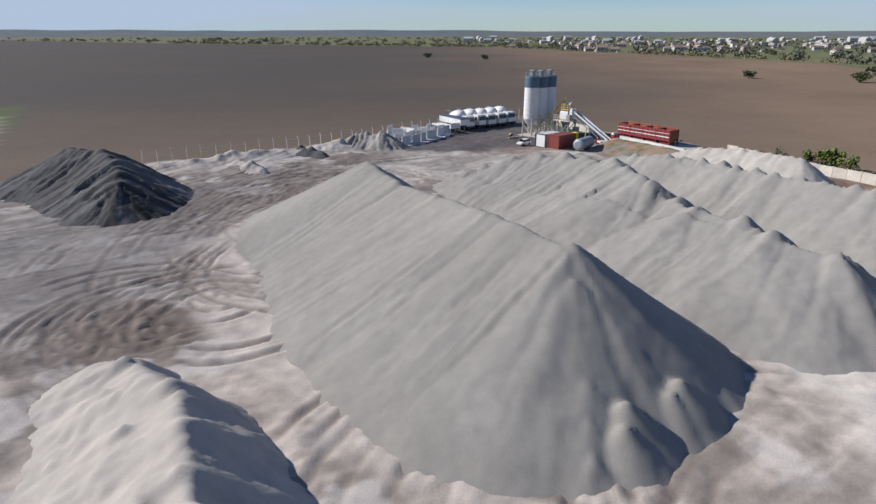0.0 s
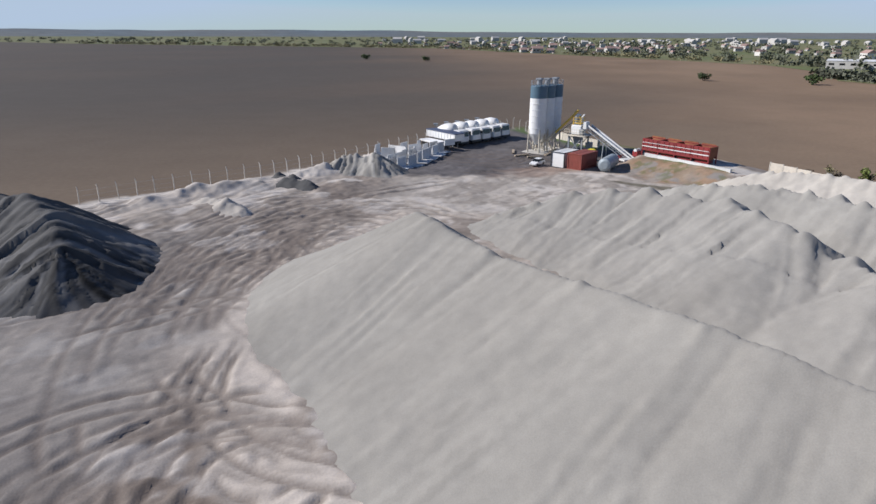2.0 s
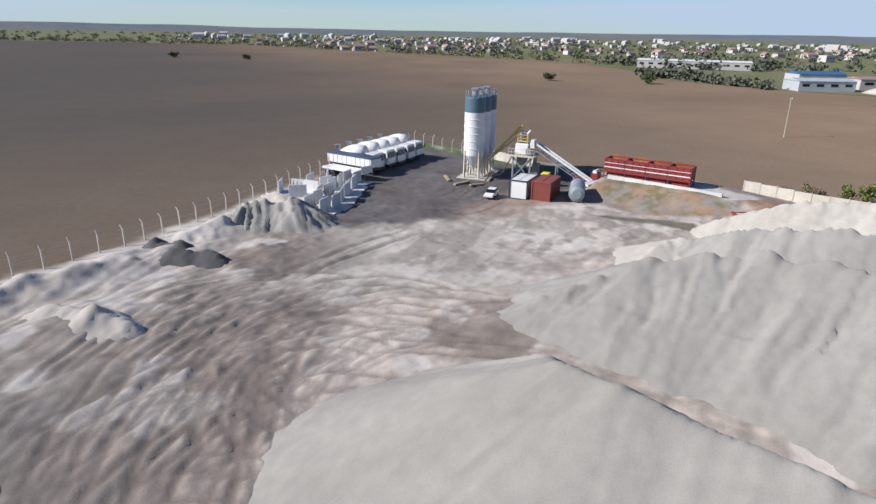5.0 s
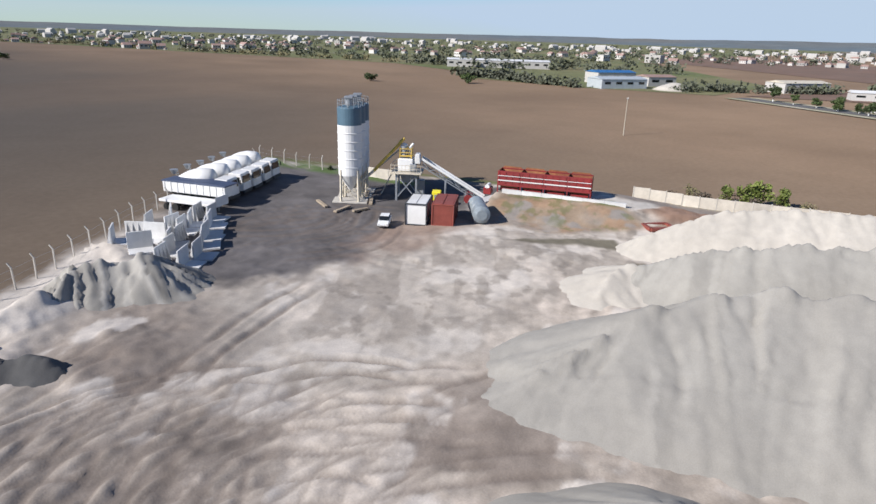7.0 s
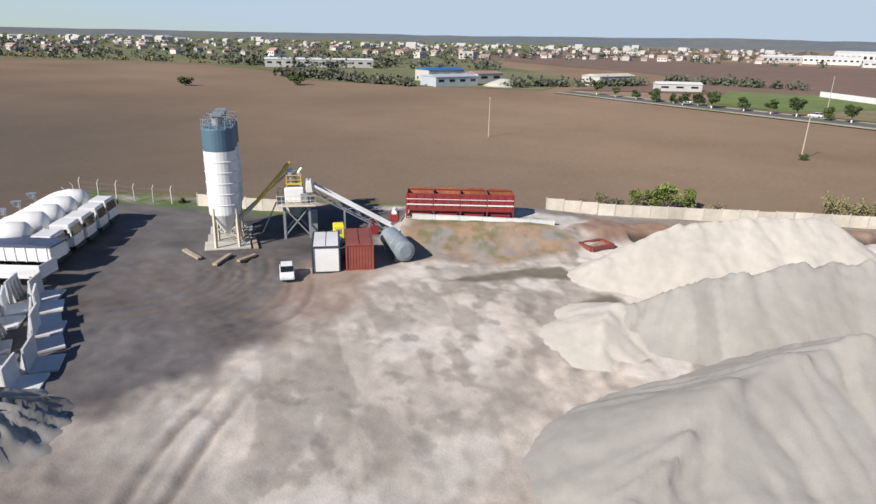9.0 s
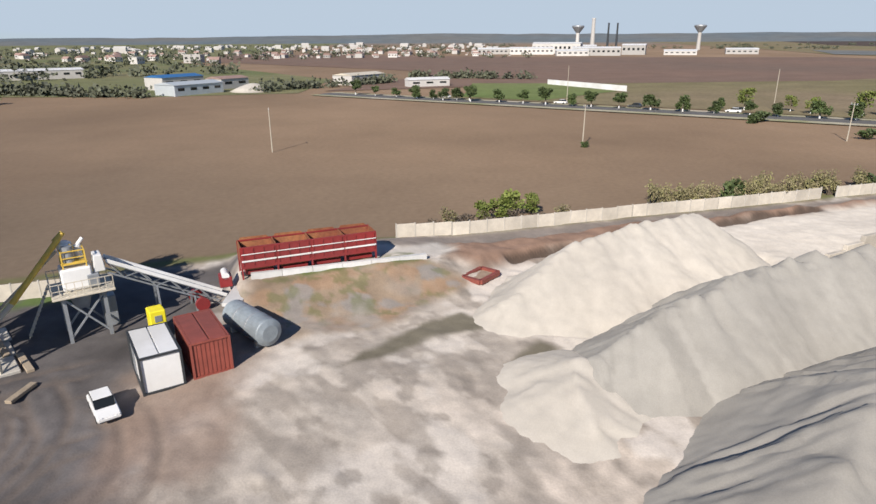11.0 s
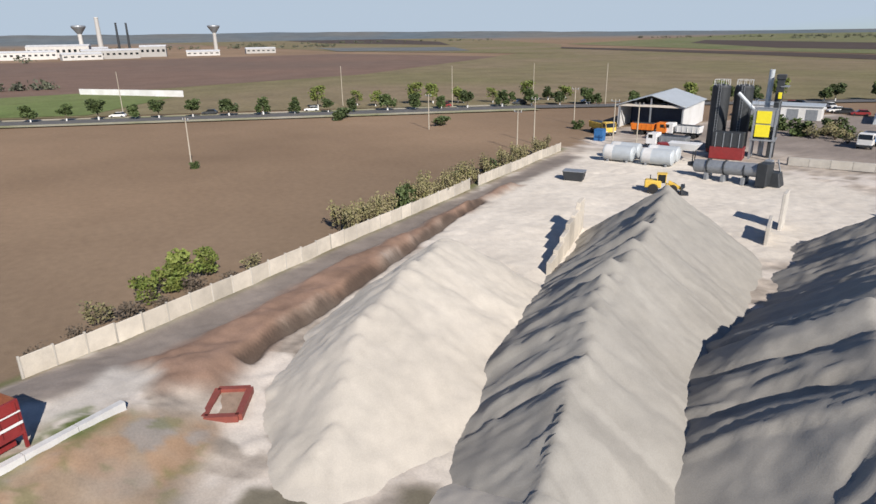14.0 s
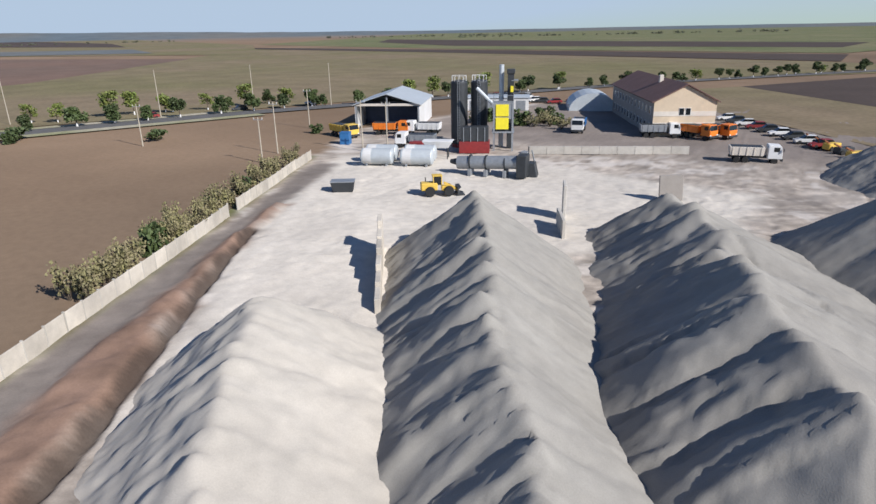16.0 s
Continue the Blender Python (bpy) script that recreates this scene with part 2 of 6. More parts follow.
def inside(x, y, poly):
    r = np.zeros(np.shape(x), bool)
    for (ax, ay), (bx, by) in zip(poly, poly[1:] + poly[:1]):
        c = ((ay > y) != (by > y)) & (x < (bx - ax) * (y - ay) / ((by - ay) or 1e-9) + ax)
        r ^= c
    return r


def zone(x, y, poly, soft=1.5, wob=1.5, seed=3):
    """1 inside an outline, 0 outside, with an uneven edge."""
    d = seg_dist(x, y, poly + poly[:1])[0]
    sd = np.where(inside(x, y, poly), d, -d) + wob * 2 * (fbm(x * 0.25, y * 0.25, seed) - 0.5)
    return sm(-soft, soft, sd)


# ---- the plan ----
FENCE = [(-66, 84), (-48, 102.5), (-40.4, 108.1), (-27.3, 115.5), (-14.6, 126.7), (-4.7, 136.7), (24, 162)]
WALL_A, WALL_B = (50.4, 107.7), (87.6, 20.9)
YARD = FENCE + [WALL_A, WALL_B, (98, -8), (84, -62), (30, -85), (-12, -40), (-40, 0), (-58, 55)]
TARMAC = [(-9, 121), (-4.6, 114), (1, 111), (8, 112.3), (14, 114.5), (19, 118), (27, 116), (34, 122), (44, 118), (47, 112), (24, 160), (-4, 135)]
SOIL = [(42, 101.5), (47.5, 101.5), (53, 90.3), (58, 80.3), (66, 62.1), (72, 48), (70.5, 48), (67.2, 57), (60.9, 68.3), (53.7, 80.3), (49.2, 88.1), (46.8, 92.6), (42, 98)]
DITCH = [(44.5, 95.5), (47.2, 92.2), (49.2, 88.1), (53.7, 80.3), (60.9, 68.3), (67.2, 57.0)]
TRACK = [(47, 110), (50, 107), (61, 83), (73, 53), (86, 22), (80, 24), (72, 46), (60, 74), (50, 96), (44, 106)]
SLOPE = [(34.6, 117.5), (41, 103.3), (38, 99), (31, 104), (27, 112), (30, 117)]
WHITEYARD = [(38, 92), (49, 87), (53.4, 80), (60.6, 68), (67, 57), (74, 42), (84, 18), (60, 8), (20, 20), (20, 44), (34, 50), (26, 92)]
EDGE = [(34.6, 117.5), (41.0, 103.3)]


def ground_z(x, y):
    yard = zone(x, y, YARD, 3, 0.5)
    z = 0.5 * (fbm(x * 0.12, y * 0.12, 11) - 0.5) * yard + 0.28 * (fbm(x * 0.5, y * 0.5, 12) - 0.5) * yard
    # clods and churned soil in patches
    churn = yard * sm(0.42, 0.62, fbm(x * 0.07, y * 0.07, 13)) * sm(44, 30, x)
    z = z + 0.13 * churn * (np.abs(fbm(x * 0.7, y * 0.7, 14, 3) - 0.5) * 2 - 0.25) + 0.16 * yard * sm(0.45, 0.65, fbm(x * 0.2, y * 0.2, 16)) * (fbm(x * 1.3, y * 1.3, 15, 2) - 0.5)
    # spoil along the post fence
    d, s, side = seg_dist(x, y, FENCE[:5])
    z += np.where(side < 0, 1.35 * np.exp(-((d - 5.0) / 2.6) ** 2) * sm(4, 18, s) * sm(80, 62, s) * fbm(x * 0.3, y * 0.3, 5) ** 1.3 * 1.6, 0)
    z += np.where(side < 0, 1.0 * np.exp(-((d - 13) / 5) ** 2) * sm(8, 22, s) * sm(70, 55, s) * (fbm(x * 0.25, y * 0.25, 6) - 0.2), 0)
    # loading ramp behind its retaining wall
    d, s, side = seg_dist(x, y, EDGE)
    dx, dy = (EDGE[1][0] - EDGE[0][0]) / 15.57, (EDGE[1][1] - EDGE[0][1]) / 15.57
    u = (x - EDGE[0][0]) * dx + (y - EDGE[0][1]) * dy
    v = -(x - EDGE[0][0]) * dy + (y - EDGE[0][1]) * dx
    front = sm(-7.0, -0.3, v)
    back = sm(13, 5.0, v)
    z += 1.55 * front * back * sm(-2.2, -0.6, u) * sm(24, 14, u)
    z += 0.8 * zone(x, y, SOIL, 1.2, 0.6, 9) * (0.5 + fbm(x * 0.5, y * 0.5, 21))
    z -= 0.75 * np.exp(-((seg_dist(x, y, DITCH)[0] + 0.5 * (fbm(x * 0.6, y * 0.6, 22) - 0.5)) / 0.45) ** 2)
    z -= 0.9 * np.exp(-(((x - 46.2) / 1.3) ** 2 + ((y - 71.3) / 0.9) ** 2))
    z += 0.35 * zone(x, y, [(55, 78), (70, 50), (73, 42), (58, 46), (44, 68), (46, 80)], 2.5, 0.5, 8)
    return z


def ruts(x, y):
    """Wheel tracks: their relief, and how strongly groove shading darkens the ground colour."""
    z, dug = np.zeros(np.shape(x)), np.zeros(np.shape(x))
    r = np.random.RandomState(12)
    patch = 0.6 + 0.7 * fbm(x * 0.09, y * 0.09, 35)
    wob = 1.3 * (fbm(x * 0.15, y * 0.15, 31) - 0.5)
    X, Y, PATCH, WOB, Z, DUG, RIM = x, y, patch, wob, z, dug, np.zeros(np.shape(x))
    for cx, cy, rad, w, a0, a1, n, dep in RUTS:
        sel = np.abs(np.hypot(X - cx, Y - cy) - rad) < w + 6 + 0.45 * rad
        x, y, patch, wob, z, dug, rim = X[sel], Y[sel], PATCH[sel], WOB[sel], Z[sel], DUG[sel], RIM[sel]
        for _ in range(int(n * 0.9)):
            px, py = cx + r.normal(0, 0.16 * rad + 1.4), cy + r.normal(0, 0.16 * rad + 1.4)
            rr = np.hypot(x - px, y - py) + wob * r.uniform(0.3, 1.0)
            an = np.degrees(np.arctan2(y - py, x - px)) % 360
            b0 = a0 + r.uniform(0, 0.5) * (a1 - a0)
            b1 = a1 - r.uniform(0, 0.4) * (a1 - b0)
            m = sm(b0, b0 + 14, an) * sm(b1, b1 - 14, an) * patch * r.uniform(0.5, 1.4) * sm(0.3, 0.5, fbm(x * 0.12 + px, y * 0.12 + py, 36))
            base = rad + r.uniform(-w, w)
            for off in (-0.95, 0.95):
                d = np.abs(rr - base - off)
                g = np.exp(-(d / 0.27) ** 2) * m
                z = np.minimum(z, -1.5 * dep * g)
                rim = np.maximum(rim, 0.8 * dep * np.exp(-((d - 0.55) / 0.27) ** 2) * m)
                dug = np.maximum(dug, g)
        Z[sel], DUG[sel], RIM[sel] = z, dug, rim
    x, y, z, dug = X, Y, Z + RIM * (1 - DUG), DUG
    return np.clip(z, -0.18, 0.13) * (0.85 + 0.3 * vn(x * 1.3, y * 1.3, 37)), np.clip(dug, 0, 1)


# wheel tracks: centre, radius, band width, angles from and to, number, depth
RUTS = [
    (-13, 60, 10.0, 2.6, 110, 300, 14, 0.078),
    (-14, 87.5, 8.0, 4.5, 5, 185, 34, 0.12),
    (-15, 86, 5.0, 3.5, 60, 300, 12, 0.10),
    (-22.5, 44.5, 4.0, 2.8, 5, 355, 16, 0.11),
    (-22, 44, 9.5, 3.2, 60, 290, 14, 0.085),
    (-27, 60, 26.0, 9.0, 15, 110, 19, 0.066),
    (-12, 78, 14.0, 6.0, 20, 200, 25, 0.078),
    (6, 66, 36.0, 7.0, 95, 215, 22, 0.066),
    (16, 20, 14.0, 9.0, 60, 200, 12, 0.060),
    (10, 130, 8.0, 5.0, 150, 359, 14, 0.05),
    (2, 116, 10.0, 6.0, 0, 120, 6, 0.04),
    (-70, 120, 52.0, 9.0, 270, 340, 19, 0.066),
]


def lin(r, g, b):
    return np.array([r, g, b])


def ground_tint(x, y, z):
    f = fbm(x * 0.02, y * 0.02, 41)[..., None]
    g = fbm(x * 0.006, y * 0.02, 43)[..., None]
    c = lin(0.225, 0.157, 0.103) * (0.7 + 0.6 * f)
    band = sm(0.45, 0.62, fbm(x * 0.004 + y * 0.002, y * 0.013 - x * 0.006, 42))[..., None] * sm(130, 10, x)[..., None]
    c = c * (1 - 0.55 * band) + lin(0.165, 0.134, 0.10) * 0.55 * band
    dark = sm(190, -60, x)[..., None] * sm(90, 240, y)[..., None]
    c = c * (1 - 0.35 * dark) * (0.88 + 0.24 * g)
    c = c * (1 - dark * 0.7) + lin(0.088, 0.080, 0.071) * dark * 0.7

    def lay(c, m, col):
        return c * (1 - m[..., None]) + col * m[..., None]
    west = zone(x, y, [(-66, 84), (-58, 55), (-40, 0), (-70, 0), (-140, 160), (-120, 190)], 3, 3, 50)
    c = lay(c, west, lin(0.10, 0.15, 0.045))
    c = lay(c, zone(x, y, [(-74, 104), (-110, 165), (-116, 162), (-80, 98)], 1, 1, 51), lin(0.34, 0.29, 0.22))
    n1, n2 = fbm(x * 0.18, y * 0.18, 44), fbm(x * 0.6, y * 0.6, 45)
    beige = lin(0.43, 0.375, 0.32) * (0.56 + 0.72 * n1 + 0.45 * (n2 - 0.5) + 0.35 * (fbm(x * 0.35 + y * 0.2, y * 0.9 - x * 0.4, 67) - 0.5))[..., None]
    yard = zone(x, y, YARD, 1.2, 2.0, 52)
    c = c * (1 - yard[..., None]) + beige * yard[..., None]
    crumb = fbm(x * 1.1, y * 1.1, 75, 3)
    drag = fbm((x * 0.8 + y * 0.6) * 0.25, (y * 0.8 - x * 0.6) * 1.3, 76, 3)
    c = c * (1 + yard * (0.75 * (crumb - 0.5) + 0.65 * (drag - 0.5)))[..., None]
    # trodden, darker soil
    mud = sm(0.50, 0.66, fbm(x * 0.09, y * 0.09, 46)) * sm(20, -6, x) * zone(x, y, YARD, 4, 2, 52)
    c = lay(c, mud * 0.75, lin(0.20, 0.165, 0.14))
    fresh = zone(x, y, [(-30, 46), (-26, 52), (-19, 51), (-16, 44), (-19, 38), (-27, 38)], 3, 3, 61)
    c = lay(c, fresh * (0.45 + 0.9 * (n2 - 0.15)) * 0.9, lin(0.16, 0.125, 0.10))
    fresh = zone(x, y, [(-34, 96), (-24, 94), (-18, 84), (-22, 74), (-32, 72), (-38, 84)], 5, 6, 62)
    c = lay(c, fresh * np.clip(1.6 * n2, 0, 1) * 0.4, lin(0.145, 0.115, 0.095))
    wash = sm(0.56, 0.66, fbm(x * 0.22 + 0.1 * y, y * 0.3 - 0.12 * x, 74)) * yard
    c = lay(c, wash * 0.7, lin(0.64, 0.59, 0.535))
    pale = sm(13, 3, seg_dist(x, y, FENCE[:5])[0] + 6 * (n1 - 0.5)) * yard
    c = lay(c, pale * 0.85, lin(0.58, 0.53, 0.47))
    haul = seg_dist(x, y, [(-8, 92), (-20, 76), (-23, 62), (-19.5, 49), (-13.5, 39), (-6.5, 31.5), (2, 24), (12, 16)])[0]
    c = lay(c, sm(3.6, 1.6, haul + 2.4 * (n1 - 0.5)) * 0.85, lin(0.61, 0.54, 0.465) * (0.8 + 0.4 * n2[..., None]))
    c = lay(c, zone(x, y, [(-1.5, 28.6), (2, 26.8), (5, 23.6), (4, 22.8), (1, 25.4)], 0.5, 0.8, 68) * 0.8, lin(0.17, 0.14, 0.115))
    streak = sm(0.52, 0.68, fbm((x * 0.86 + y * 0.5) * 0.12, (y * 0.86 - x * 0.5) * 0.75, 69)) * zone(x, y, [(8, 30), (30, 40), (40, 30), (30, 0), (0, 0), (0, 22)], 5, 3, 70)
    c = lay(c, streak * 0.55, lin(0.22, 0.195, 0.175))
    grey = zone(x, y, [(-50, 50), (-30, 40), (-24, 60), (-28, 78), (-30, 88), (-52, 90)], 5, 3, 47)
    c = lay(c, grey * 0.65, lin(0.235, 0.22, 0.205))
    c = lay(c, zone(x, y, WHITEYARD, 2.0, 2.0, 48), lin(0.58, 0.535, 0.47) * (0.84 + 0.2 * n1[..., None] + 0.12 * n2[..., None]))
    c = lay(c, zone(x, y, [(-8, 112), (20, 112), (36, 104), (32, 92), (18, 96), (0, 90), (-12, 100)], 5, 4, 55) * 0.55, lin(0.47, 0.43, 0.38) * (0.8 + 0.4 * n1[..., None]))
    tar = zone(x, y, TARMAC, 1.6, 2.5, 49)
    c = lay(c, tar, lin(0.125, 0.115, 0.113) * (0.45 + 0.85 * n1 + 0.5 * (n2 - 0.4))[..., None])
    c = lay(c, zone(x, y, TRACK, 1.2, 1.5, 53), lin(0.205, 0.178, 0.158) * (0.6 + 0.5 * n1 + 0.3 * n2)[..., None])
    c = lay(c, zone(x, y, SOIL, 1.2, 1.5, 54), lin(0.235, 0.155, 0.115) * (0.4 + 0.6 * n1 + 0.65 * n2)[..., None])
    # shadow in the ditch deepened by a dark wet-soil tint along its line
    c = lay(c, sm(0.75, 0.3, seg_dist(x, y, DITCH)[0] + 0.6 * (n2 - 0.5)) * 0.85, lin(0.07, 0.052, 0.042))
    c = lay(c, zone(x, y, SLOPE, 1.2, 1.5, 56), lin(0.275, 0.21, 0.15) * (0.45 + 0.7 * n2 + 0.5 * n1)[..., None])
    onslope = zone(x, y, SLOPE, 1.2, 1.5, 56)
    c = lay(c, onslope * sm(0.5, 0.62, fbm(x * 0.45, y * 0.45, 82)) * 0.5, lin(0.33, 0.205, 0.125))
    c = lay(c, onslope * sm(0.52, 0.62, fbm(x * 0.4, y * 0.4, 83)) * 0.8, lin(0.25, 0.235, 0.22))
    c = lay(c, onslope * sm(0.56, 0.64, fbm(x * 0.9, y * 0.9, 84)) * 0.5, lin(0.12, 0.14, 0.05))
    c = lay(c, zone(x, y, [(22, 120), (16, 119), (13, 116), (22, 112), (27, 112), (29, 116)], 1.5, 2, 57) * 0.8, lin(0.27, 0.2, 0.155))
    grass = zone(x, y, [(36, 116.5), (43, 104.5), (40, 103.5), (34.8, 115)], 0.8, 1.6, 58) * sm(0.42, 0.55, n2)
    c = lay(c, zone(x, y, [(42, 109), (47.5, 103), (44, 100.5), (40.5, 105)], 0.8, 1.2, 71) * 0.9, lin(0.50, 0.47, 0.43))
    c = lay(c, sm(0.48, 0.6, n1) * zone(x, y, [(30, 112), (36, 106), (39, 99), (34, 100), (27, 110)], 1.5, 2, 72) * 0.7, lin(0.33, 0.30, 0.27))
    c = lay(c, sm(3.0, 1.0, seg_dist(x, y, [(20, 159), (24.5, 161), (28.5, 146), (33, 133)])[0]) * sm(0.35, 0.5, n2) * 0.9, lin(0.09, 0.14, 0.04))
    c = lay(c, grass, lin(0.10, 0.13, 0.04))
    floor = zone(x, y, [(-4, 110), (20, 112), (36, 103), (33, 92), (18, 95), (6, 92), (-8, 98)], 4, 3, 85)
    c = lay(c, floor * sm(0.54, 0.63, fbm((x + y) * 0.12, (y - x) * 0.33, 86)) * 0.55, lin(0.235, 0.205, 0.175))
    c = lay(c, floor * sm(0.6, 0.68, fbm(x * 0.55, y * 0.55, 87)) * 0.5, lin(0.20, 0.175, 0.15))
    for pts, sd in (([(23, 107), (26, 105.5), (30.5, 103), (32.5, 99.5), (30.5, 96.8), (29.5, 99), (27.5, 101), (24.5, 104.5)], 63), ([(23, 95.8), (25, 95.8), (28.5, 93.6), (27.5, 92), (24.5, 92.6)], 64)):
        c = lay(c, zone(x, y, pts, 0.5, 1.3, sd) * 0.95, lin(0.15, 0.135, 0.10))
    c = lay(c, zone(x, y, [(10, 115), (16, 117), (20, 114), (15, 110), (8, 111)], 2, 4, 66) * 0.7, lin(0.26, 0.19, 0.15))
    # groove shading of the wheel tracks, mixed in as dark brown
    c = lay(c, rut_dug * yard * 0.65, lin(0.16, 0.13, 0.11))
    far = zone(x, y, [(30, 30), (90, 10), (98, -8), (84, -62), (30, -85), (-12, -40), (-10, 0)], 3, 3, 59) * sm(8, -12, y)
    c = lay(c, far, lin(0.24, 0.205, 0.18) * (0.75 + 0.5 * n1[..., None]))
    strip = sm(2.2, 0.8, seg_dist(x, y, [(26, 160), WALL_A, WALL_B])[0] + 2 * (n1 - 0.5)) * sm(-1, 1, seg_dist(x, y, [(26, 160), WALL_A, WALL_B])[2])
    c = lay(c, strip * 0.8, lin(0.12, 0.14, 0.05))
    # distance haze painted in: far ground fades to blue-grey
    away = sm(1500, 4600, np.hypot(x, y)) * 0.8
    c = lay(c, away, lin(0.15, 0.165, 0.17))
    return np.clip(c, 0.01, 0.9)


def axis(lo, hi, step, far, grow):
    mid = list(np.arange(lo, hi + step / 2, step))
    up, down, s = [hi], [lo], step
    while up[-1] < far:
        s *= grow
        up.append(up[-1] + s)
        down.append(down[-1] - s)
    return np.array(down[:0:-1] + mid + up[1:])


def sheet(name, X, Y, Z, material, keep=None, tint=None):
    """One mesh from a grid of heights; keep masks its vertices."""
    ny, nx = X.shape
    idx = np.arange(ny * nx).reshape(ny, nx)
    quads = np.stack([idx[:-1, :-1], idx[:-1, 1:], idx[1:, 1:], idx[1:, :-1]], -1).reshape(-1, 4)
    co = np.stack([X, Y, Z], -1).reshape(-1, 3)
    if keep is not None:
        quads = quads[keep.reshape(-1)[quads].any(1)]
        used = np.unique(quads)
        back = np.zeros(ny * nx, int)
        back[used] = np.arange(len(used))
        quads, co = back[quads], co[used]
        if tint is not None:
            tint = tint.reshape(-1, 3)[used]
    me = bpy.data.meshes.new(name)
    me.vertices.add(len(co))
    me.vertices.foreach_set("co", co.ravel())
    me.loops.add(len(quads) * 4)
    me.loops.foreach_set("vertex_index", quads.ravel())
    me.polygons.add(len(quads))
    me.polygons.foreach_set("loop_start", np.arange(0, len(quads) * 4, 4))
    me.update(calc_edges=True)
    if tint is not None:
        a = me.color_attributes.new("tint", "FLOAT_COLOR", "POINT")
        a.data.foreach_set("color", np.concatenate([tint.reshape(-1, 3), np.ones((len(co), 1))], 1).astype(np.float32).ravel())
    me.materials.append(material)
    me.shade_smooth()
    return new(name, me)


gx, gy = np.meshgrid(axis(-48, 70, 0.25, 5200, 1.07), axis(24, 124, 0.25, 5200, 1.07))
gz = ground_z(gx, gy)
rut_z, rut_dug = np.zeros(gx.shape), np.zeros(gx.shape)
near = (gx > -75) & (gx < 45) & (gy > 5) & (gy < 146)
rut_z[near], rut_dug[near] = ruts(gx[near], gy[near])
gz = gz + rut_z
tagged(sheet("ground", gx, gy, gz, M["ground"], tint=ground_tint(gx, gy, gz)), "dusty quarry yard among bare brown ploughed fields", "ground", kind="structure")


def gz1(x, y):
    return float(ground_z(np.array([float(x)]), np.array([float(y)]))[0])


# ---- heaps ----
def heap(name, ridge, kw, ke, base, label, step=0.25, cones=2.6, jit=0.5, drop=0.35, gully=0.35, lump=0.12, seed=1, soft=0.25, wave=0.55, warp=1.1, west=0.35, toe=0.35, lobes=0, extra=(), bumps=(), streak=0.07, rill=0.055, kind=""):
    """A tipped heap: cones along a ridge (x, y, height), flatter to the west (kw) than to the east (ke)."""
    rs = np.random.RandomState(seed)
    pts = []
    for (ax, ay, ah), (bx, by, bh) in zip(ridge, ridge[1:]):
        n = max(1, int(math.hypot(bx - ax, by - ay) / 0.5))
        pts += [(ax + (bx - ax) * i / n, ay + (by - ay) * i / n, ah + (bh - ah) * i / n) for i in range(n)]
    pts.append(ridge[-1])
    R = np.array(pts)
    hmax = R[:, 2].max()
    x0, x1 = R[:, 0].min() - hmax / kw - 2, R[:, 0].max() + hmax / ke + 3
    y0, y1 = R[:, 1].min() - hmax / min(kw, ke) - 2, R[:, 1].max() + hmax / min(kw, ke) + 2
    X, Y = np.meshgrid(np.arange(x0, x1, step), np.arange(y0, y1, step))
    wx, wy = X + warp * (fbm(X * 0.3, Y * 0.3, seed + 60) - 0.5), Y + warp * (fbm(X * 0.3, Y * 0.3, seed + 61) - 0.5)
    Z = np.full(X.shape, -9.0)

    def cone(px, py, ph):
        dx, dy = wx - px, wy - py
        d = np.hypot(dx, dy)
        k = kw + (ke - kw) * sm(-0.7, 0.45, dx / (d + 1e-6))
        return ph - k * (np.sqrt(d * d + soft * soft) - soft)
    a, b = ridge[0], ridge[-1]
    lee = sm(0.3, -1.5, (X - np.interp(Y, R[::-1, 1], R[::-1, 0])))
    foot = np.zeros(X.shape)
    for i, p in enumerate(R):
        c = cone(p[0], p[1], p[2] - drop)
        fan = 0.0
        if i in (0, len(R) - 1):
            o = R[1] if i == 0 else R[-2]
            turn = np.arctan2(wy - p[1], wx - p[0]) - math.atan2(p[1] - o[1], p[0] - o[0])
            fan = (4.0 if i else -4.0) * np.arctan2(np.sin(turn), np.cos(turn))
        foot = np.where(c > Z, i * 0.5 + fan, foot)
        Z = np.maximum(Z, c)
    nc = max(1, int(len(R) * 0.5 / cones))
    for i in range(nc + 1):
        p = R[min(len(R) - 1, int(i * (len(R) - 1) / nc))]
        Z = np.maximum(Z, cone(p[0] + rs.uniform(-jit, jit), p[1] + rs.uniform(-jit, jit), p[2] + rs.uniform(-0.16, 0.12)) - drop * 0.95 * lee)
    for _ in range(lobes):
        # fans of slipped material on the flanks
        p, f, q = R[rs.randint(len(R))], rs.uniform(0.25, 0.75), rs.uniform(2.0, 4.9)
        k = kw + (ke - kw) * float(sm(-0.7, 0.45, math.cos(q)))
        r0 = f * p[2] / k
        cx, cy = p[0] + math.cos(q) * r0, p[1] + math.sin(q) * r0
        here = Z[min(max(int((cy - y0) / step), 0), Z.shape[0] - 1), min(max(int((cx - x0) / step), 0), Z.shape[1] - 1)]
        Z = np.maximum(Z, here + rs.uniform(0.15, 0.45) - (k * 1.02) * np.hypot(wx - cx, wy - cy))
    for p in extra:
        Z = np.maximum(Z, cone(*p))
    for px, py, ph, k in bumps:
        Z = np.maximum(Z, ph - k * np.hypot(wx - px, wy - py))
    a, b = ridge[0], ridge[-1]
    L = math.hypot(b[0] - a[0], b[1] - a[1]) or 1.0
    ux, uy = ((b[0] - a[0]) / L, (b[1] - a[1]) / L) if len(ridge) > 1 else (1, 0)
    s, t = (X - a[0]) * ux + (Y - a[1]) * uy, -(X - a[0]) * uy + (Y - a[1]) * ux
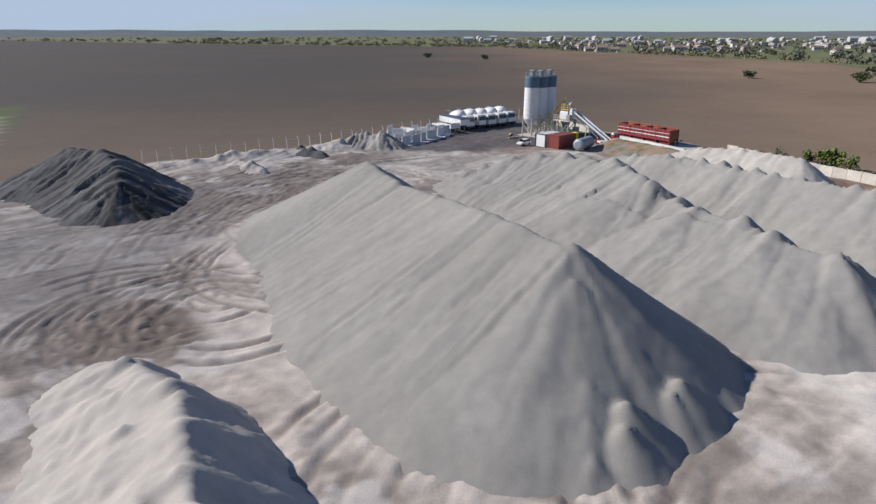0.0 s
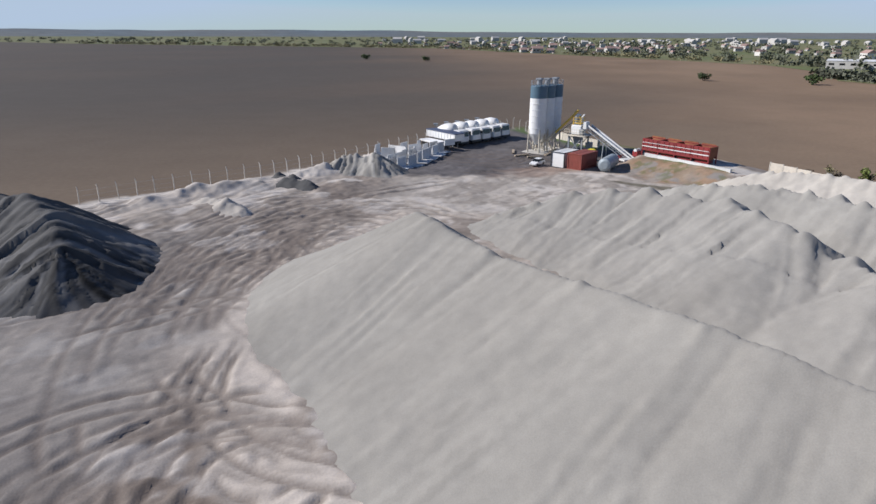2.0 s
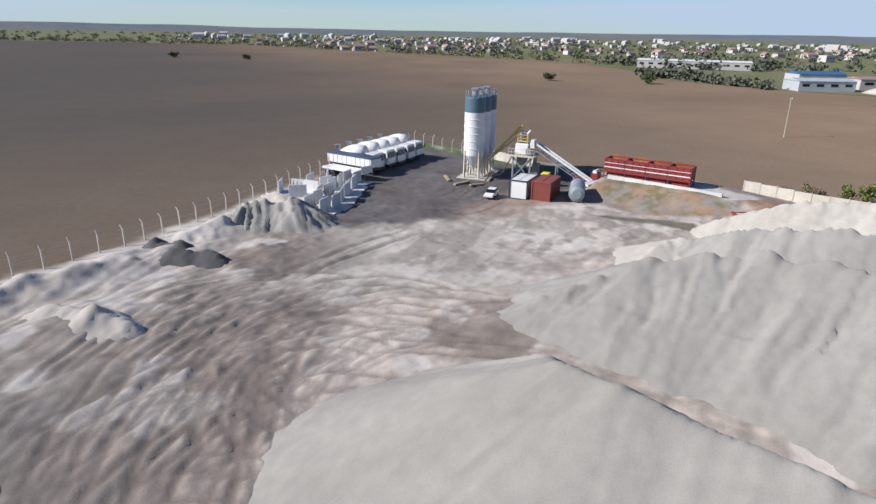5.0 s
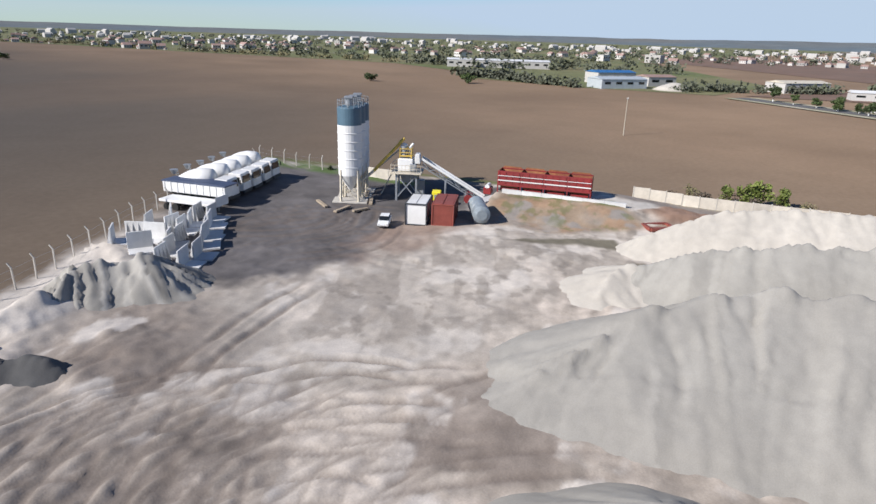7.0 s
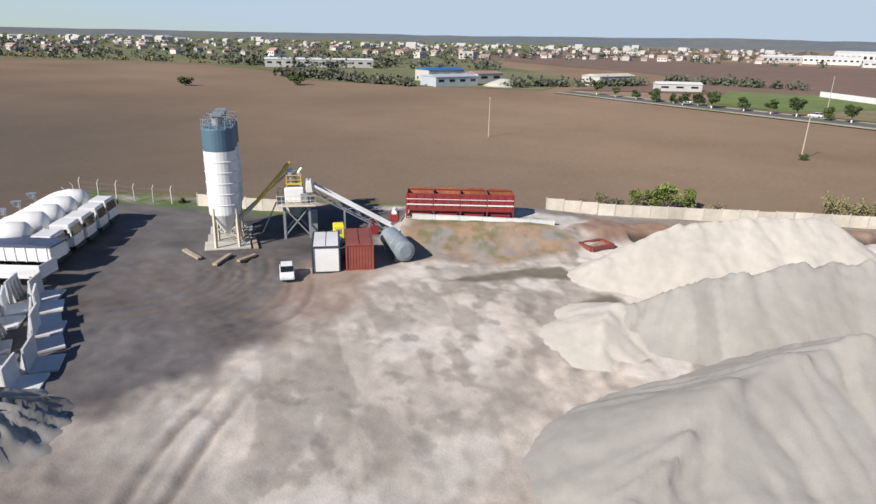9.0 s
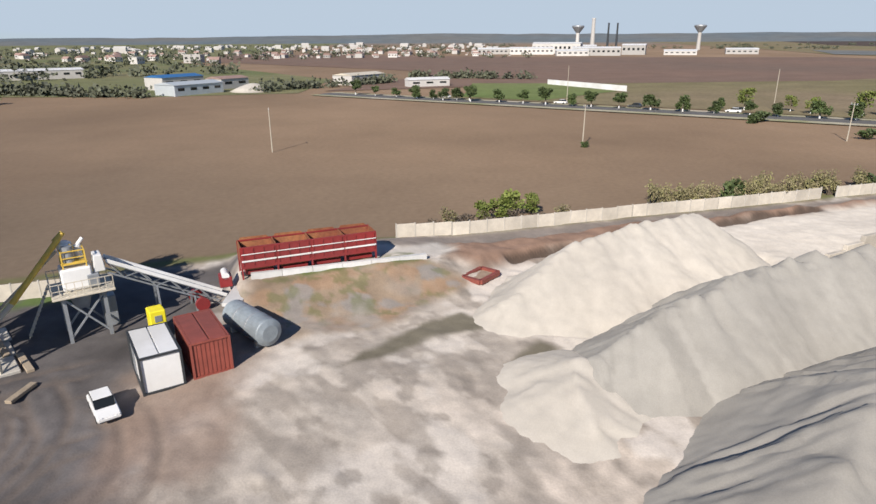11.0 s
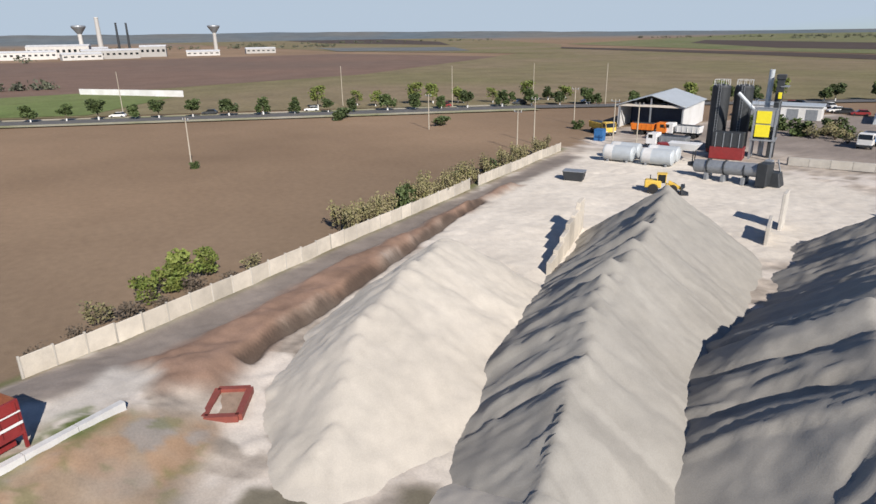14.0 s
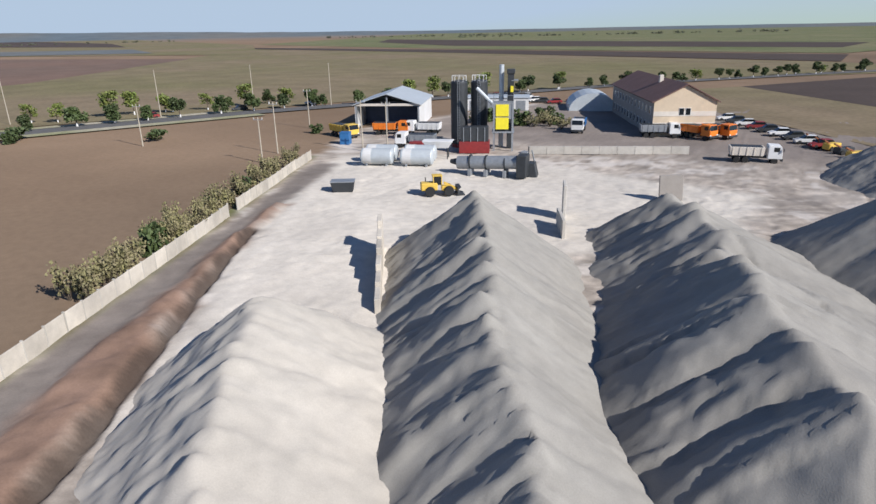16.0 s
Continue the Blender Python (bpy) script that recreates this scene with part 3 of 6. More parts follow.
    mid = np.clip(Z / hmax, 0, 1)
    # gullies run down the fall line, sharp between rounded ribs
    s2 = foot + 1.1 * (fbm(X * 0.25, Y * 0.25, seed + 70) - 0.5)
    side = np.where(t * (1 if uy < 0 else -1) > 0, 1.0, west)
    rib = np.abs(vn(s2 * wave, t * 0.05, seed + 72) - 0.5) * 2
    fine = np.abs(vn(s2 * wave * 2.7, t * 0.08, seed + 73) - 0.5) * 2
    Z = Z + gully * (0.9 * np.minimum(rib, 0.75) + 0.4 * np.minimum(fine, 0.8) - 0.75) * (0.25 + 2.6 * mid * (1 - mid)) * side * (0.55 + 0.9 * fbm(X * 0.09, Y * 0.09, seed + 81))
    runs = vn(s2 * 1.7, t * 0.10, seed + 76)
    thin = vn(s2 * 4.1, t * 0.22, seed + 77)
    worn = sm(0.35, 0.65, fbm(X * 0.11, Y * 0.11, seed + 80))          # where rills have cut in
    Z = Z + rill * worn * (np.abs(runs - 0.5) * 2.4 + np.abs(thin - 0.5) * 1.2 - 0.9) * sm(0.02, 0.25, mid) * sm(1.0, 0.9, mid)
    Z = Z + lump * 2 * (fbm(X * 0.9, Y * 0.9, seed + 74) - 0.5) + lump * 1.1 * (fbm(X * 2.1, Y * 2.1, seed + 82, 2) - 0.5)
    # coarser and finer material sorted into streaks down the flanks
    shade = 1 + streak * (0.4 + worn) * (1.6 * (runs - 0.5) + 1.2 * (thin - 0.5) + 1.6 * (fbm(s2 * 0.5, t * 0.06, seed + 78) - 0.5)) + 0.22 * (fbm(X * 0.22, Y * 0.22, seed + 79) - 0.5)
    tint = np.array(base) * shade[..., None]
    G = ground_z(X, Y)
    Z = np.where(Z < toe, toe * np.exp((np.minimum(Z, toe) - toe) / toe) - 0.75 * sm(toe, -1.2, Z), Z)
    Z = np.maximum(Z, -0.6)
    Z = np.where(Z < G + 0.5, Z + 0.2 * (fbm(X * 0.5, Y * 0.5, seed + 75) - 0.6), Z)
    ob = sheet(name, X, Y, Z, M["heap"], keep=Z > G - 0.3, tint=tint)
    return tagged(ob, label, "heap", kind=kind)


FINE_GREY, GREY, COARSE = (0.322, 0.304, 0.270), (0.32, 0.305, 0.275), (0.305, 0.29, 0.262)
PALE, LUMPY, BLACK = (0.485, 0.45, 0.395), (0.49, 0.45, 0.395), (0.115, 0.112, 0.108)
heap("stockpile", [(-6.8, 73.6, 5.0), (-9.0, 69.6, 7.2), (-8.3, 66.5, 7.5), (-4.9, 59.0, 7.0), (1.2, 46.5, 8.0), (3.5, 42.5, 8.0), (6.2, 38.2, 7.7)], 0.50, 0.70, FINE_GREY,
     "huge grey fine gravel stockpile with a sharp crest", seed=2, gully=0.36, cones=7, drop=0.25, lump=0.04, soft=0.08, wave=0.36, warp=0.3, west=1.0, toe=0.45, extra=((6.0, 36.0, 6.4), (5.9, 34.2, 5.3), (5.7, 32.2, 4.1), (5.5, 30.2, 3.0), (5.2, 28.2, 1.9), (5.0, 26.4, 1.0)),
     bumps=((7.3, 28.9, 2.5, 0.85), (6.9, 27.6, 1.9, 0.8), (11.0, 31.0, 2.4, 0.8), (10.2, 30.2, 2.0, 0.8), (13.4, 33.0, 1.5, 0.6), (8.6, 30.4, 2.0, 0.7)))
heap("stockpile", [(2.0, 85.0, 2.2), (8.6, 83.2, 5.2), (14.6, 78.5, 6.4), (18.2, 71.0, 7.1), (19.9, 63.8, 7.2), (20.9, 58.8, 5.5), (21.9, 54.8, 6.2), (25.0, 46.7, 5.8), (26.8, 43.4, 5.2)], 0.49, 0.73, COARSE,
     "long ridge of coarse grey gravel tipped in overlapping cones", seed=5, gully=0.8, cones=3.8, lump=0.07, drop=0.6, soft=0.1, toe=0.55, west=0.42, rill=0.06)
heap("stockpile", [(22.6, 90.4, 2.6), (24.2, 87.2, 4.2), (27.3, 82.2, 5.4), (30.4, 78.0, 5.8), (34.1, 69.3, 6.0), (38.3, 61.0, 6.2), (41.6, 55.0, 6.6)], 0.74, 0.78, GREY,
     "long ridge of grey gravel with scalloped flanks", seed=9, gully=0.7, cones=2.4, lump=0.08, soft=0.1, wave=0.9, drop=0.34, west=0.08, rill=0.06)
heap("stockpile", [(22.2, 92.0, 2.0), (20.2, 92.3, 1.9), (17.2, 91.2, 1.2)], 0.40, 0.46, PALE,
     "low fan of pale sand at the foot of a gravel ridge", seed=40, gully=0.25, cones=1.8, lump=0.08, soft=0.2, rill=0.08, streak=0.05)
heap("stockpile", [(32.0, 95.6, 1.5), (35.3, 92.4, 3.6), (38.2, 88.9, 4.9), (41.0, 85.0, 5.3), (43.5, 81.5, 5.4), (45.4, 78.4, 5.3)], 0.56, 0.76, PALE,
     "pale cream sand ridge with a rippled crest", seed=14, gully=0.22, cones=1.3, jit=0.35, lump=0.12, soft=0.1, drop=0.16, streak=0.05)
heap("stockpile", [(-20.0, 34.2, 2.6), (-15.4, 28.8, 3.8), (-12.2, 22.5, 4.3), (-11.2, 16.0, 4.0)], 0.48, 0.92, LUMPY,
     "lumpy whitish sand heap rutted by rain", seed=21, gully=0.35, cones=3.2, lump=0.17, lobes=9, west=0.9, rill=0.16)
heap("stockpile", [(-52.0, 88.5, 5.5), (-46.0, 86.0, 5.7), (-41.0, 80.0, 5.2), (-39.0, 74.5, 3.8)], 0.55, 0.66, BLACK,
     "dark heap of asphalt millings with washed flanks", seed=25, gully=1.0, cones=3.0, lump=0.12, wave=0.9, west=1.0, streak=0.6, rill=0.16, soft=0.7)
heap("stockpile", [(-15.2, 118.6, 2.7), (-11.0, 117.8, 3.0), (-9.6, 117.0, 2.6)], 0.66, 0.62, COARSE, "small ridged gravel heap beside the post fence", seed=28, gully=1.0, wave=1.1, west=1.0, rill=0.14, streak=0.3, cones=1.4, jit=0.8)
# two black mounds added where a pit lies in shadow; black replaces its shade
heap("stockpile", [(-24.5, 113.5, 1.2), (-22.8, 112.6, 1.3)], 0.7, 0.8, BLACK, "small black heap standing for a dark pit", seed=31, gully=0.3)
heap("stockpile", [(-23.2, 109.2, 1.5), (-20.6, 108.0, 1.6), (-19.6, 106.8, 1.2)], 0.55, 0.9, BLACK, "low black mound standing for a shadowed pit", seed=33, gully=0.5)
heap("stockpile", [(-31.5, 100.0, 1.5), (-29.0, 97.8, 1.6), (-27.0, 95.8, 1.1)], 0.40, 0.8, LUMPY, "low pale mound of spoil near the fence", seed=34, gully=0.5, lump=0.2)
heap("stockpile", [(5.0, -4.0, 3.6), (6.0, 4.0, 4.2), (3.0, 12.0, 4.0)], 0.6, 0.66, GREY, "smaller grey gravel stockpile near the office", seed=36)


# ---- the edge of the yard ----
def along(p, q, d):
    L = math.hypot(q[0] - p[0], q[1] - p[1])
    return p[0] + (q[0] - p[0]) * d / L, p[1] + (q[1] - p[1]) * d / L


def panel_wall(a, b, label):
    """A concrete wall of slabs between slim posts, 1.55 m high."""
    L = math.hypot(b[0] - a[0], b[1] - a[1])
    turn = math.degrees(math.atan2(b[1] - a[1], b[0] - a[0]))
    w = thing("perimeter_wall", label, "wall", kind="structure")
    n = int(L / 2.1)
    bm = box(BM(), (0, 0, 0.78), (2.0, 0.10, 1.56), 0.02)
    slab = part("panel", bm, M["wallpanel"], w)
    bm = box(BM(), (0, 0, 0.82), (0.13, 0.17, 1.64), 0.015)
    post = part("post", bm, M["concrete"], w)
    for i in range(n + 1):
        x, y = along(a, b, i * 2.1)
        m = pose(x, y, gz1(x, y) - 0.05, 0, 0, turn)
        if i == 0:
            post.matrix_basis = m
        else:
            same_part("post", post.data, w, m)
        if i < n:
            x, y = along(a, b, i * 2.1 + 1.05)
            m = pose(x, y, gz1(x, y) - 0.08 + random.uniform(-0.03, 0.03), 0, random.uniform(-0.5, 0.5), turn + random.uniform(-0.5, 0.5))
            if i == 0:
                slab.matrix_basis = m
            else:
                same_part("panel", slab.data, w, m)


panel_wall(WALL_A, (74.0, 53.3), "weathered cream concrete panel wall along the field")
panel_wall((74.9, 51.2), WALL_B, "weathered cream concrete panel wall beyond the gap")
panel_wall((28.5, 145.0), (33.8, 131.5), "low cream concrete wall behind the batching plant")


def post_fence(pts, label):
    """Slim concrete posts with bent tips and strands of wire."""
    f = thing("post_fence", label, "fence", kind="structure")
    bm = BM()
    bar(bm, (0, 0, -0.1), (0, 0, 1.9), 0.11)
    bar(bm, (0, 0, 1.86), (0, 0.28, 2.25), 0.09)
    post = part("post", bm, M["concrete"], f)
    first, tops = True, []
    for p, q in zip(pts, pts[1:]):
        L = math.hypot(q[0] - p[0], q[1] - p[1])
        turn = math.degrees(math.atan2(q[1] - p[1], q[0] - p[0]))
        n = max(1, round(L / 2.6))
        for i in range(n):
            x, y = along(p, q, L * i / n)
            m = pose(x, y, gz1(x, y), random.uniform(-2, 2), random.uniform(-2, 2), turn)
            tops.append(Vector((x, y, gz1(x, y))))
            if first:
                post.matrix_basis, first = m, False
            else:
                same_part("post", post.data, f, m)
    for h in (0.5, 1.1, 1.75):
        bm = BM()
        for a, b in zip(tops, tops[1:]):
            bar(bm, a + Vector((0, 0, h)), b + Vector((0, 0, h)), 0.012)
        part("wire", bm, M["steel"], f)


post_fence(FENCE[1:], "concrete post fence with bent tips and wire strands")
post_fence([(24, 162), (28.3, 146)], "concrete post fence with bent tips and wire strands")

# retaining wall of the loading ramp
rw = thing("retaining_wall", "white-washed concrete kerb wall of the loading ramp", "wall", kind="structure")
for k in range(6):
    a, b = along(EDGE[0], EDGE[1], k * 2.6), along(EDGE[0], EDGE[1], k * 2.6 + 2.57)
    bm = BM()
    bar(bm, (*a, 1.15), (*b, 1.15), 0.4, 1.6)
    part("panel", bm, M["precast"], rw)
bm = BM()
bar(bm, (34.2, 118.1, 0.8), (30.6, 117.6, 0.8), 1.5, 0.3)
part("panel", bm, M["precast"], rw)


# ---- batching plant ----
def silo_group():
    ax = Vector((0.72, 0.694))
    for i in range(3):
        c = Vector((19.7, 130.1)) + ax * 3.0 * i
        t = thing("cement_silo", "tall white cement silo with a blue-grey top band on steel legs", "silo", pose(c.x, c.y, gz1(c.x, c.y), 0, 0, 48) @ Matrix.Diagonal((1.14, 1.14, 0.96, 1)), group="cement silos")
        part("body", lathe(BM(), [(1.28, 3.6), (1.3, 3.7), (1.3, 10.1)], 28), M["silowhite"], t, smooth=False)
        part("top_band", lathe(BM(), [(1.302, 10.1), (1.302, 12.2), (1.2, 12.35), (0.3, 12.5)], 28), M["siloblue"], t, "blue-grey painted top band")
        part("cone", lathe(BM(), [(0.2, 1.5), (1.28, 3.6)], 28), M["silowhite"], t)
        for z in (4.7, 5.8, 6.9, 8.0, 9.1):
            part("seam_ring", lathe(BM(), [(1.303, z - 0.05), (1.36, z), (1.303, z + 0.05)], 28), M["silowhite"], t)
        for sx, sy in ((1, 1), (1, -1), (-1, 1), (-1, -1)):
            bm = BM()
            bar(bm, (sx * 0.98, sy * 0.98, 0), (sx * 0.92, sy * 0.92, 4.4), 0.2)
            part("leg", bm, M["cream"], t)
        bm = BM()
        for sx in (1, -1):
            bar(bm, (sx * 0.97, -0.97, 0.3), (sx * 0.95, 0.95, 2.6), 0.08)
            bar(bm, (-0.97, sx * 0.97, 2.6), (0.95, sx * 0.95, 0.3), 0.08)
        part("bracing", bm, M["cream"], t)
        bm = rod(BM(), (0, 0, 12.4), (0, 0, 13.4), 0.42, seg=14)
        box(bm, (0, 0, 13.5), (0.95, 0.95, 0.3), 0.05)
        part("filter", bm, M["steel"], t, "grey dust filter with a pale cap")
        bm = BM()
        for k in range(12):
            a, b = k * math.pi / 6, (k + 1) * math.pi / 6
            rod(bm, (1.25 * math.cos(a), 1.25 * math.sin(a), 12.2), (1.25 * math.cos(a), 1.25 * math.sin(a), 13.2), 0.03, seg=5)
            for z in (12.7, 13.2):
                rod(bm, (1.25 * math.cos(a), 1.25 * math.sin(a), z), (1.25 * math.cos(b), 1.25 * math.sin(b), z), 0.025, seg=5)
        part("guard_rail", bm, M["steel"], t)
        bm = BM()
        for k in range(22):
            bar(bm, (1.42, -0.22, 3.8 + k * 0.4), (1.42, 0.22, 3.8 + k * 0.4), 0.035)
        for sy in (-0.22, 0.22):
            bar(bm, (1.42, sy, 3.6), (1.42, sy, 12.4), 0.04)
        part("ladder", bm, M["whitepaint"], t)
        slab = thing("foundation_slab", "dusty concrete foundation slab under the silo", "slab", pose(c.x, c.y, gz1(c.x, c.y), 0, 0, 48), kind="structure")
        part("slab", box(BM(), (0, 0, 0.0), (2.7, 4.4, 0.35), 0.05), M["concrete"], slab)


silo_group()
for x, y, a, l in ((16.2, 127.0, 20, 3.0), (15.6, 130.5, 75, 3.4), (21.5, 128.2, 50, 3.2), (17.9, 125.6, 0, 2.2), (23.4, 131.5, 50, 4.0)):
    t = link("timber_plank", box(BM(), (0, 0, 0.14), (l, 0.45, 0.22), 0.02), M["wood"])
    t.matrix_basis = pose(x, y, gz1(x, y), 0, 0, a)
    tagged(t, "weathered timber beam lying by the silo legs", "timber", group="timbers round the silos")

mix_c = Vector((26.4, 126.8, 0))
AX = Vector((33.3 - 27.6, 119.4 - 125.9)).normalized()          # conveyor's way down
mp = thing("batching_tower", "white and yellow concrete mixer tower on a grey steel frame", "mixer tower", pose(mix_c.x, mix_c.y, gz1(mix_c.x, mix_c.y), 0, 0, math.degrees(math.atan2(AX.y, AX.x))) @ Matrix.Diagonal((0.86, 0.86, 0.96, 1)))
for sx in (-1.5, 1.5):
    for sy in (-1.3, 1.3):
        bm = BM()
        bar(bm, (sx, sy, -0.2), (sx, sy, 3.7), 0.28)
        part("leg", bm, M["steel"], mp)
bm = BM()
for sy in (-1.3, 1.3):
    bar(bm, (-1.5, sy, 0.3), (1.5, sy, 3.5), 0.14)
    bar(bm, (1.5, sy, 0.3), (-1.5, sy, 3.5), 0.14)
part("bracing", bm, M["steel"], mp)
part("platform", box(BM(), (0, 0, 3.78), (4.6, 4.2, 0.16), 0.02), M["cream"], mp)
bm = box(BM(), (-0.2, 0, 4.75), (2.3, 2.0, 1.7), 0.12)
part("mixer_body", bm, M["whitepaint"], mp, "white mixer housing")
part("discharge_hopper", box(BM(), (-0.2, 0, 3.0), (1.0, 1.0, 1.5), 0.05, taper=(1.9, 1.8)), M["steel"], mp)
part("upper_frame", box(BM(), (-0.2, 0, 5.95), (1.9, 1.7, 0.14)), M["yellow"], mp)
bm = BM()
for sx in (-1.05, 0.65):
    for sy in (-0.8, 0.8):
        bar(bm, (sx, sy, 5.6), (sx, sy, 6.9), 0.1)
for z in (6.4, 6.9):
    for sy in (-0.8, 0.8):
        bar(bm, (-1.05, sy, z), (0.65, sy, z), 0.07)
    for sx in (-1.05, 0.65):
        bar(bm, (sx, -0.8, z), (sx, 0.8, z), 0.07)
part("upper_rail", bm, M["yellow"], mp, "yellow guard frame")
bm = rod(BM(), (-0.5, -0.3, 6.0), (-0.5, -0.3, 7.2), 0.42, seg=14)
part("weigh_hopper", bm, M["steel"], mp)
bm = rod(BM(), (0.3, 0.4, 6.0), (0.3, 0.4, 7.0), 0.3, seg=12)
rod(bm, (0.3, 0.4, 7.0), (0.8, 0.4, 7.5), 0.14, seg=10)
part("vent", bm, M["whitepaint"], mp)
bm = BM()
for k in range(9):
    for sy in (-2.05, 2.05):
        bar(bm, (-2.25 + k * 0.56, sy, 3.85), (-2.25 + k * 0.56, sy, 4.9), 0.05)
for z in (4.4, 4.9):
    for sy in (-2.05, 2.05):
        bar(bm, (-2.25, sy, z), (2.25, sy, z), 0.05)
    bar(bm, (-2.25, -2.05, z), (-2.25, 2.05, z), 0.05)
part("guard_rail", bm, M["cream"], mp)
part("gearbox", box(BM(), (0.95, -0.7, 4.45), (0.9, 0.8, 1.0), 0.06), M["steel"], mp)
part("cement_scale", lathe(BM(), [(0.15, 5.9), (0.55, 6.5), (0.55, 7.3), (0.3, 7.45)], 16, pose(-0.6, 0.45, 0)), M["whitepaint"], mp)
part("skip_guide", box(BM(), (1.55, 0, 5.6), (0.9, 1.5, 1.3), 0.05, taper=(0.7, 1.0)), M["whitepaint"], mp, "white belt head cover")
part("control_cabinet", box(BM(), (1.9, 1.1, 1.2), (1.1, 1.3, 2.5), 0.05), M["steel"], mp, "blue-grey steel cabinet under the platform")
bm = BM()
for k in range(12):
    bar(bm, (-2.4 - 0.17 * k, 1.5, 3.6 - k * 0.31), (-2.4 - 0.17 * k, 2.2, 3.6 - k * 0.31), 0.2, 0.04)
bar(bm, (-2.3, 1.5, 3.8), (-4.4, 1.5, 0), 0.08)
bar(bm, (-2.3, 2.2, 3.8), (-4.4, 2.2, 0), 0.08)
part("stairs", bm, M["cream"], mp)

sc = thing("screw_conveyor", "slanted yellow screw conveyor tube from silo to mixer", "conveyor")
bm = rod(BM(), (23.0, 129.5, 3.7), (25.9, 127.4, 7.5), 0.2, seg=12)
part("tube", bm, M["yellow"], sc)
part("lower_tube", rod(BM(), (20.9, 131.0, 1.5), (23.05, 129.46, 3.75), 0.19, seg=12), M["cream"], sc)
part("motor", rod(BM(), (25.7, 127.6, 7.3), (26.2, 127.2, 7.9), 0.24, 0.18, seg=12), M["yellow"], sc)
part("inlet", rod(BM(), (20.4, 131.2, 1.5), (20.6, 131.0, 2.3), 0.28, seg=10), M["cream"], sc)
sc = thing("screw_conveyor", "second cream screw conveyor tube beside the yellow one", "conveyor")
part("tube", rod(BM(), (22.6, 132.4, 1.5), (26.4, 128.2, 6.4), 0.12, seg=12), M["cream"], sc)
part("motor", rod(BM(), (26.1, 127.6, 6.4), (26.5, 127.0, 6.9), 0.26, seg=12), M["yellow"], sc)

cv = thing("belt_conveyor", "inclined grey belt conveyor with a truss frame", "conveyor")
c0, c1 = Vector((33.3, 119.4, 0.5)), Vector((27.8, 125.6, 5.3))
side = Vector((AX.y, -AX.x, 0)) * 0.55
up = Vector((0, 0, 0.5))
bm = BM()
for s2 in (-1, 1):
    for o in (Vector(), up * -1.6):
        bar(bm, c0 + side * s2 + o, c1 + side * s2 + o, 0.12)
    for k in range(8):
        p, q = c0.lerp(c1, k / 8), c0.lerp(c1, (k + 1) / 8)
        bar(bm, p + side * s2 - up * 1.6 * (k % 2), q + side * s2 - up * 1.6 * ((k + 1) % 2), 0.07)
part("truss", bm, M["steel"], cv)
bm = BM()
bar(bm, c0.lerp(c1, 0.12) + up * 0.5, c0.lerp(c1, 0.82) + up * 0.5, 0.10, 1.5)
bmesh.ops.rotate(bm, verts=bm.verts, cent=(c0 + c1) / 2, matrix=Matrix.Rotation(math.pi / 2, 3, (c1 - c0).normalized()))
part("belt_cover", bm, M["tinroof"], cv, "pale grey belt cover")
for s2 in (-1, 1):
    bm = BM()
    bar(bm, c0 + side * s2 * 1.15 + up * 0.35, c1 + side * s2 * 1.15 + up * 0.35, 0.09, 0.26)
    part("side_rail", bm, M["whitepaint"], cv)
for k in (0.3, 0.62):
    p = c0.lerp(c1, k)
    for s2 in (-1, 1):
        bm = BM()
        bar(bm, p + side * s2 - up * 1.5, (p.x + side.x * s2 * 1.6, p.y + side.y * s2 * 1.6, -0.1), 0.14)
        part("support_leg", bm, M["steel"], cv)
for s2 in (-1, 1):
    p = c0.lerp(c1, 0.25) + side * s2 * 2.0
    bm = rod(BM(), p - side * 0.3 + Vector((0, 0, 0.55 - p.z)), p + side * 0.3 + Vector((0, 0, 0.55 - p.z)), 0.55, seg=18)
    part("wheel", bm, M["red"], cv, "red road wheel")

gen = thing("control_box", "bright yellow generator box with a blue drum beside it", "generator", pose(26.9, 121.7, gz1(26.9, 121.7), 0, 0, 42))
part("housing", box(BM(), (0, 0, 1.05), (1.3, 1.1, 1.9), 0.06), M["brightyellow"], gen)
part("hatch", box(BM(), (-0.67, 0, 1.4), (0.04, 0.5, 0.5), 0.01), M["steel"], gen)
part("skid", box(BM(), (0, 0, 0.05), (1.5, 1.3, 0.2)), M["darksteel"], gen)
t = link("plastic_drum", lathe(BM(), [(0.5, 0), (0.55, 0.1), (0.53, 0.5), (0.55, 0.9), (0.4, 1.0)], 18), M["blue"], True)
t.matrix_basis = pose(25.8, 121.0, gz1(25.8, 121.0))
tagged(t, "blue plastic drum beside the yellow generator", "drum")


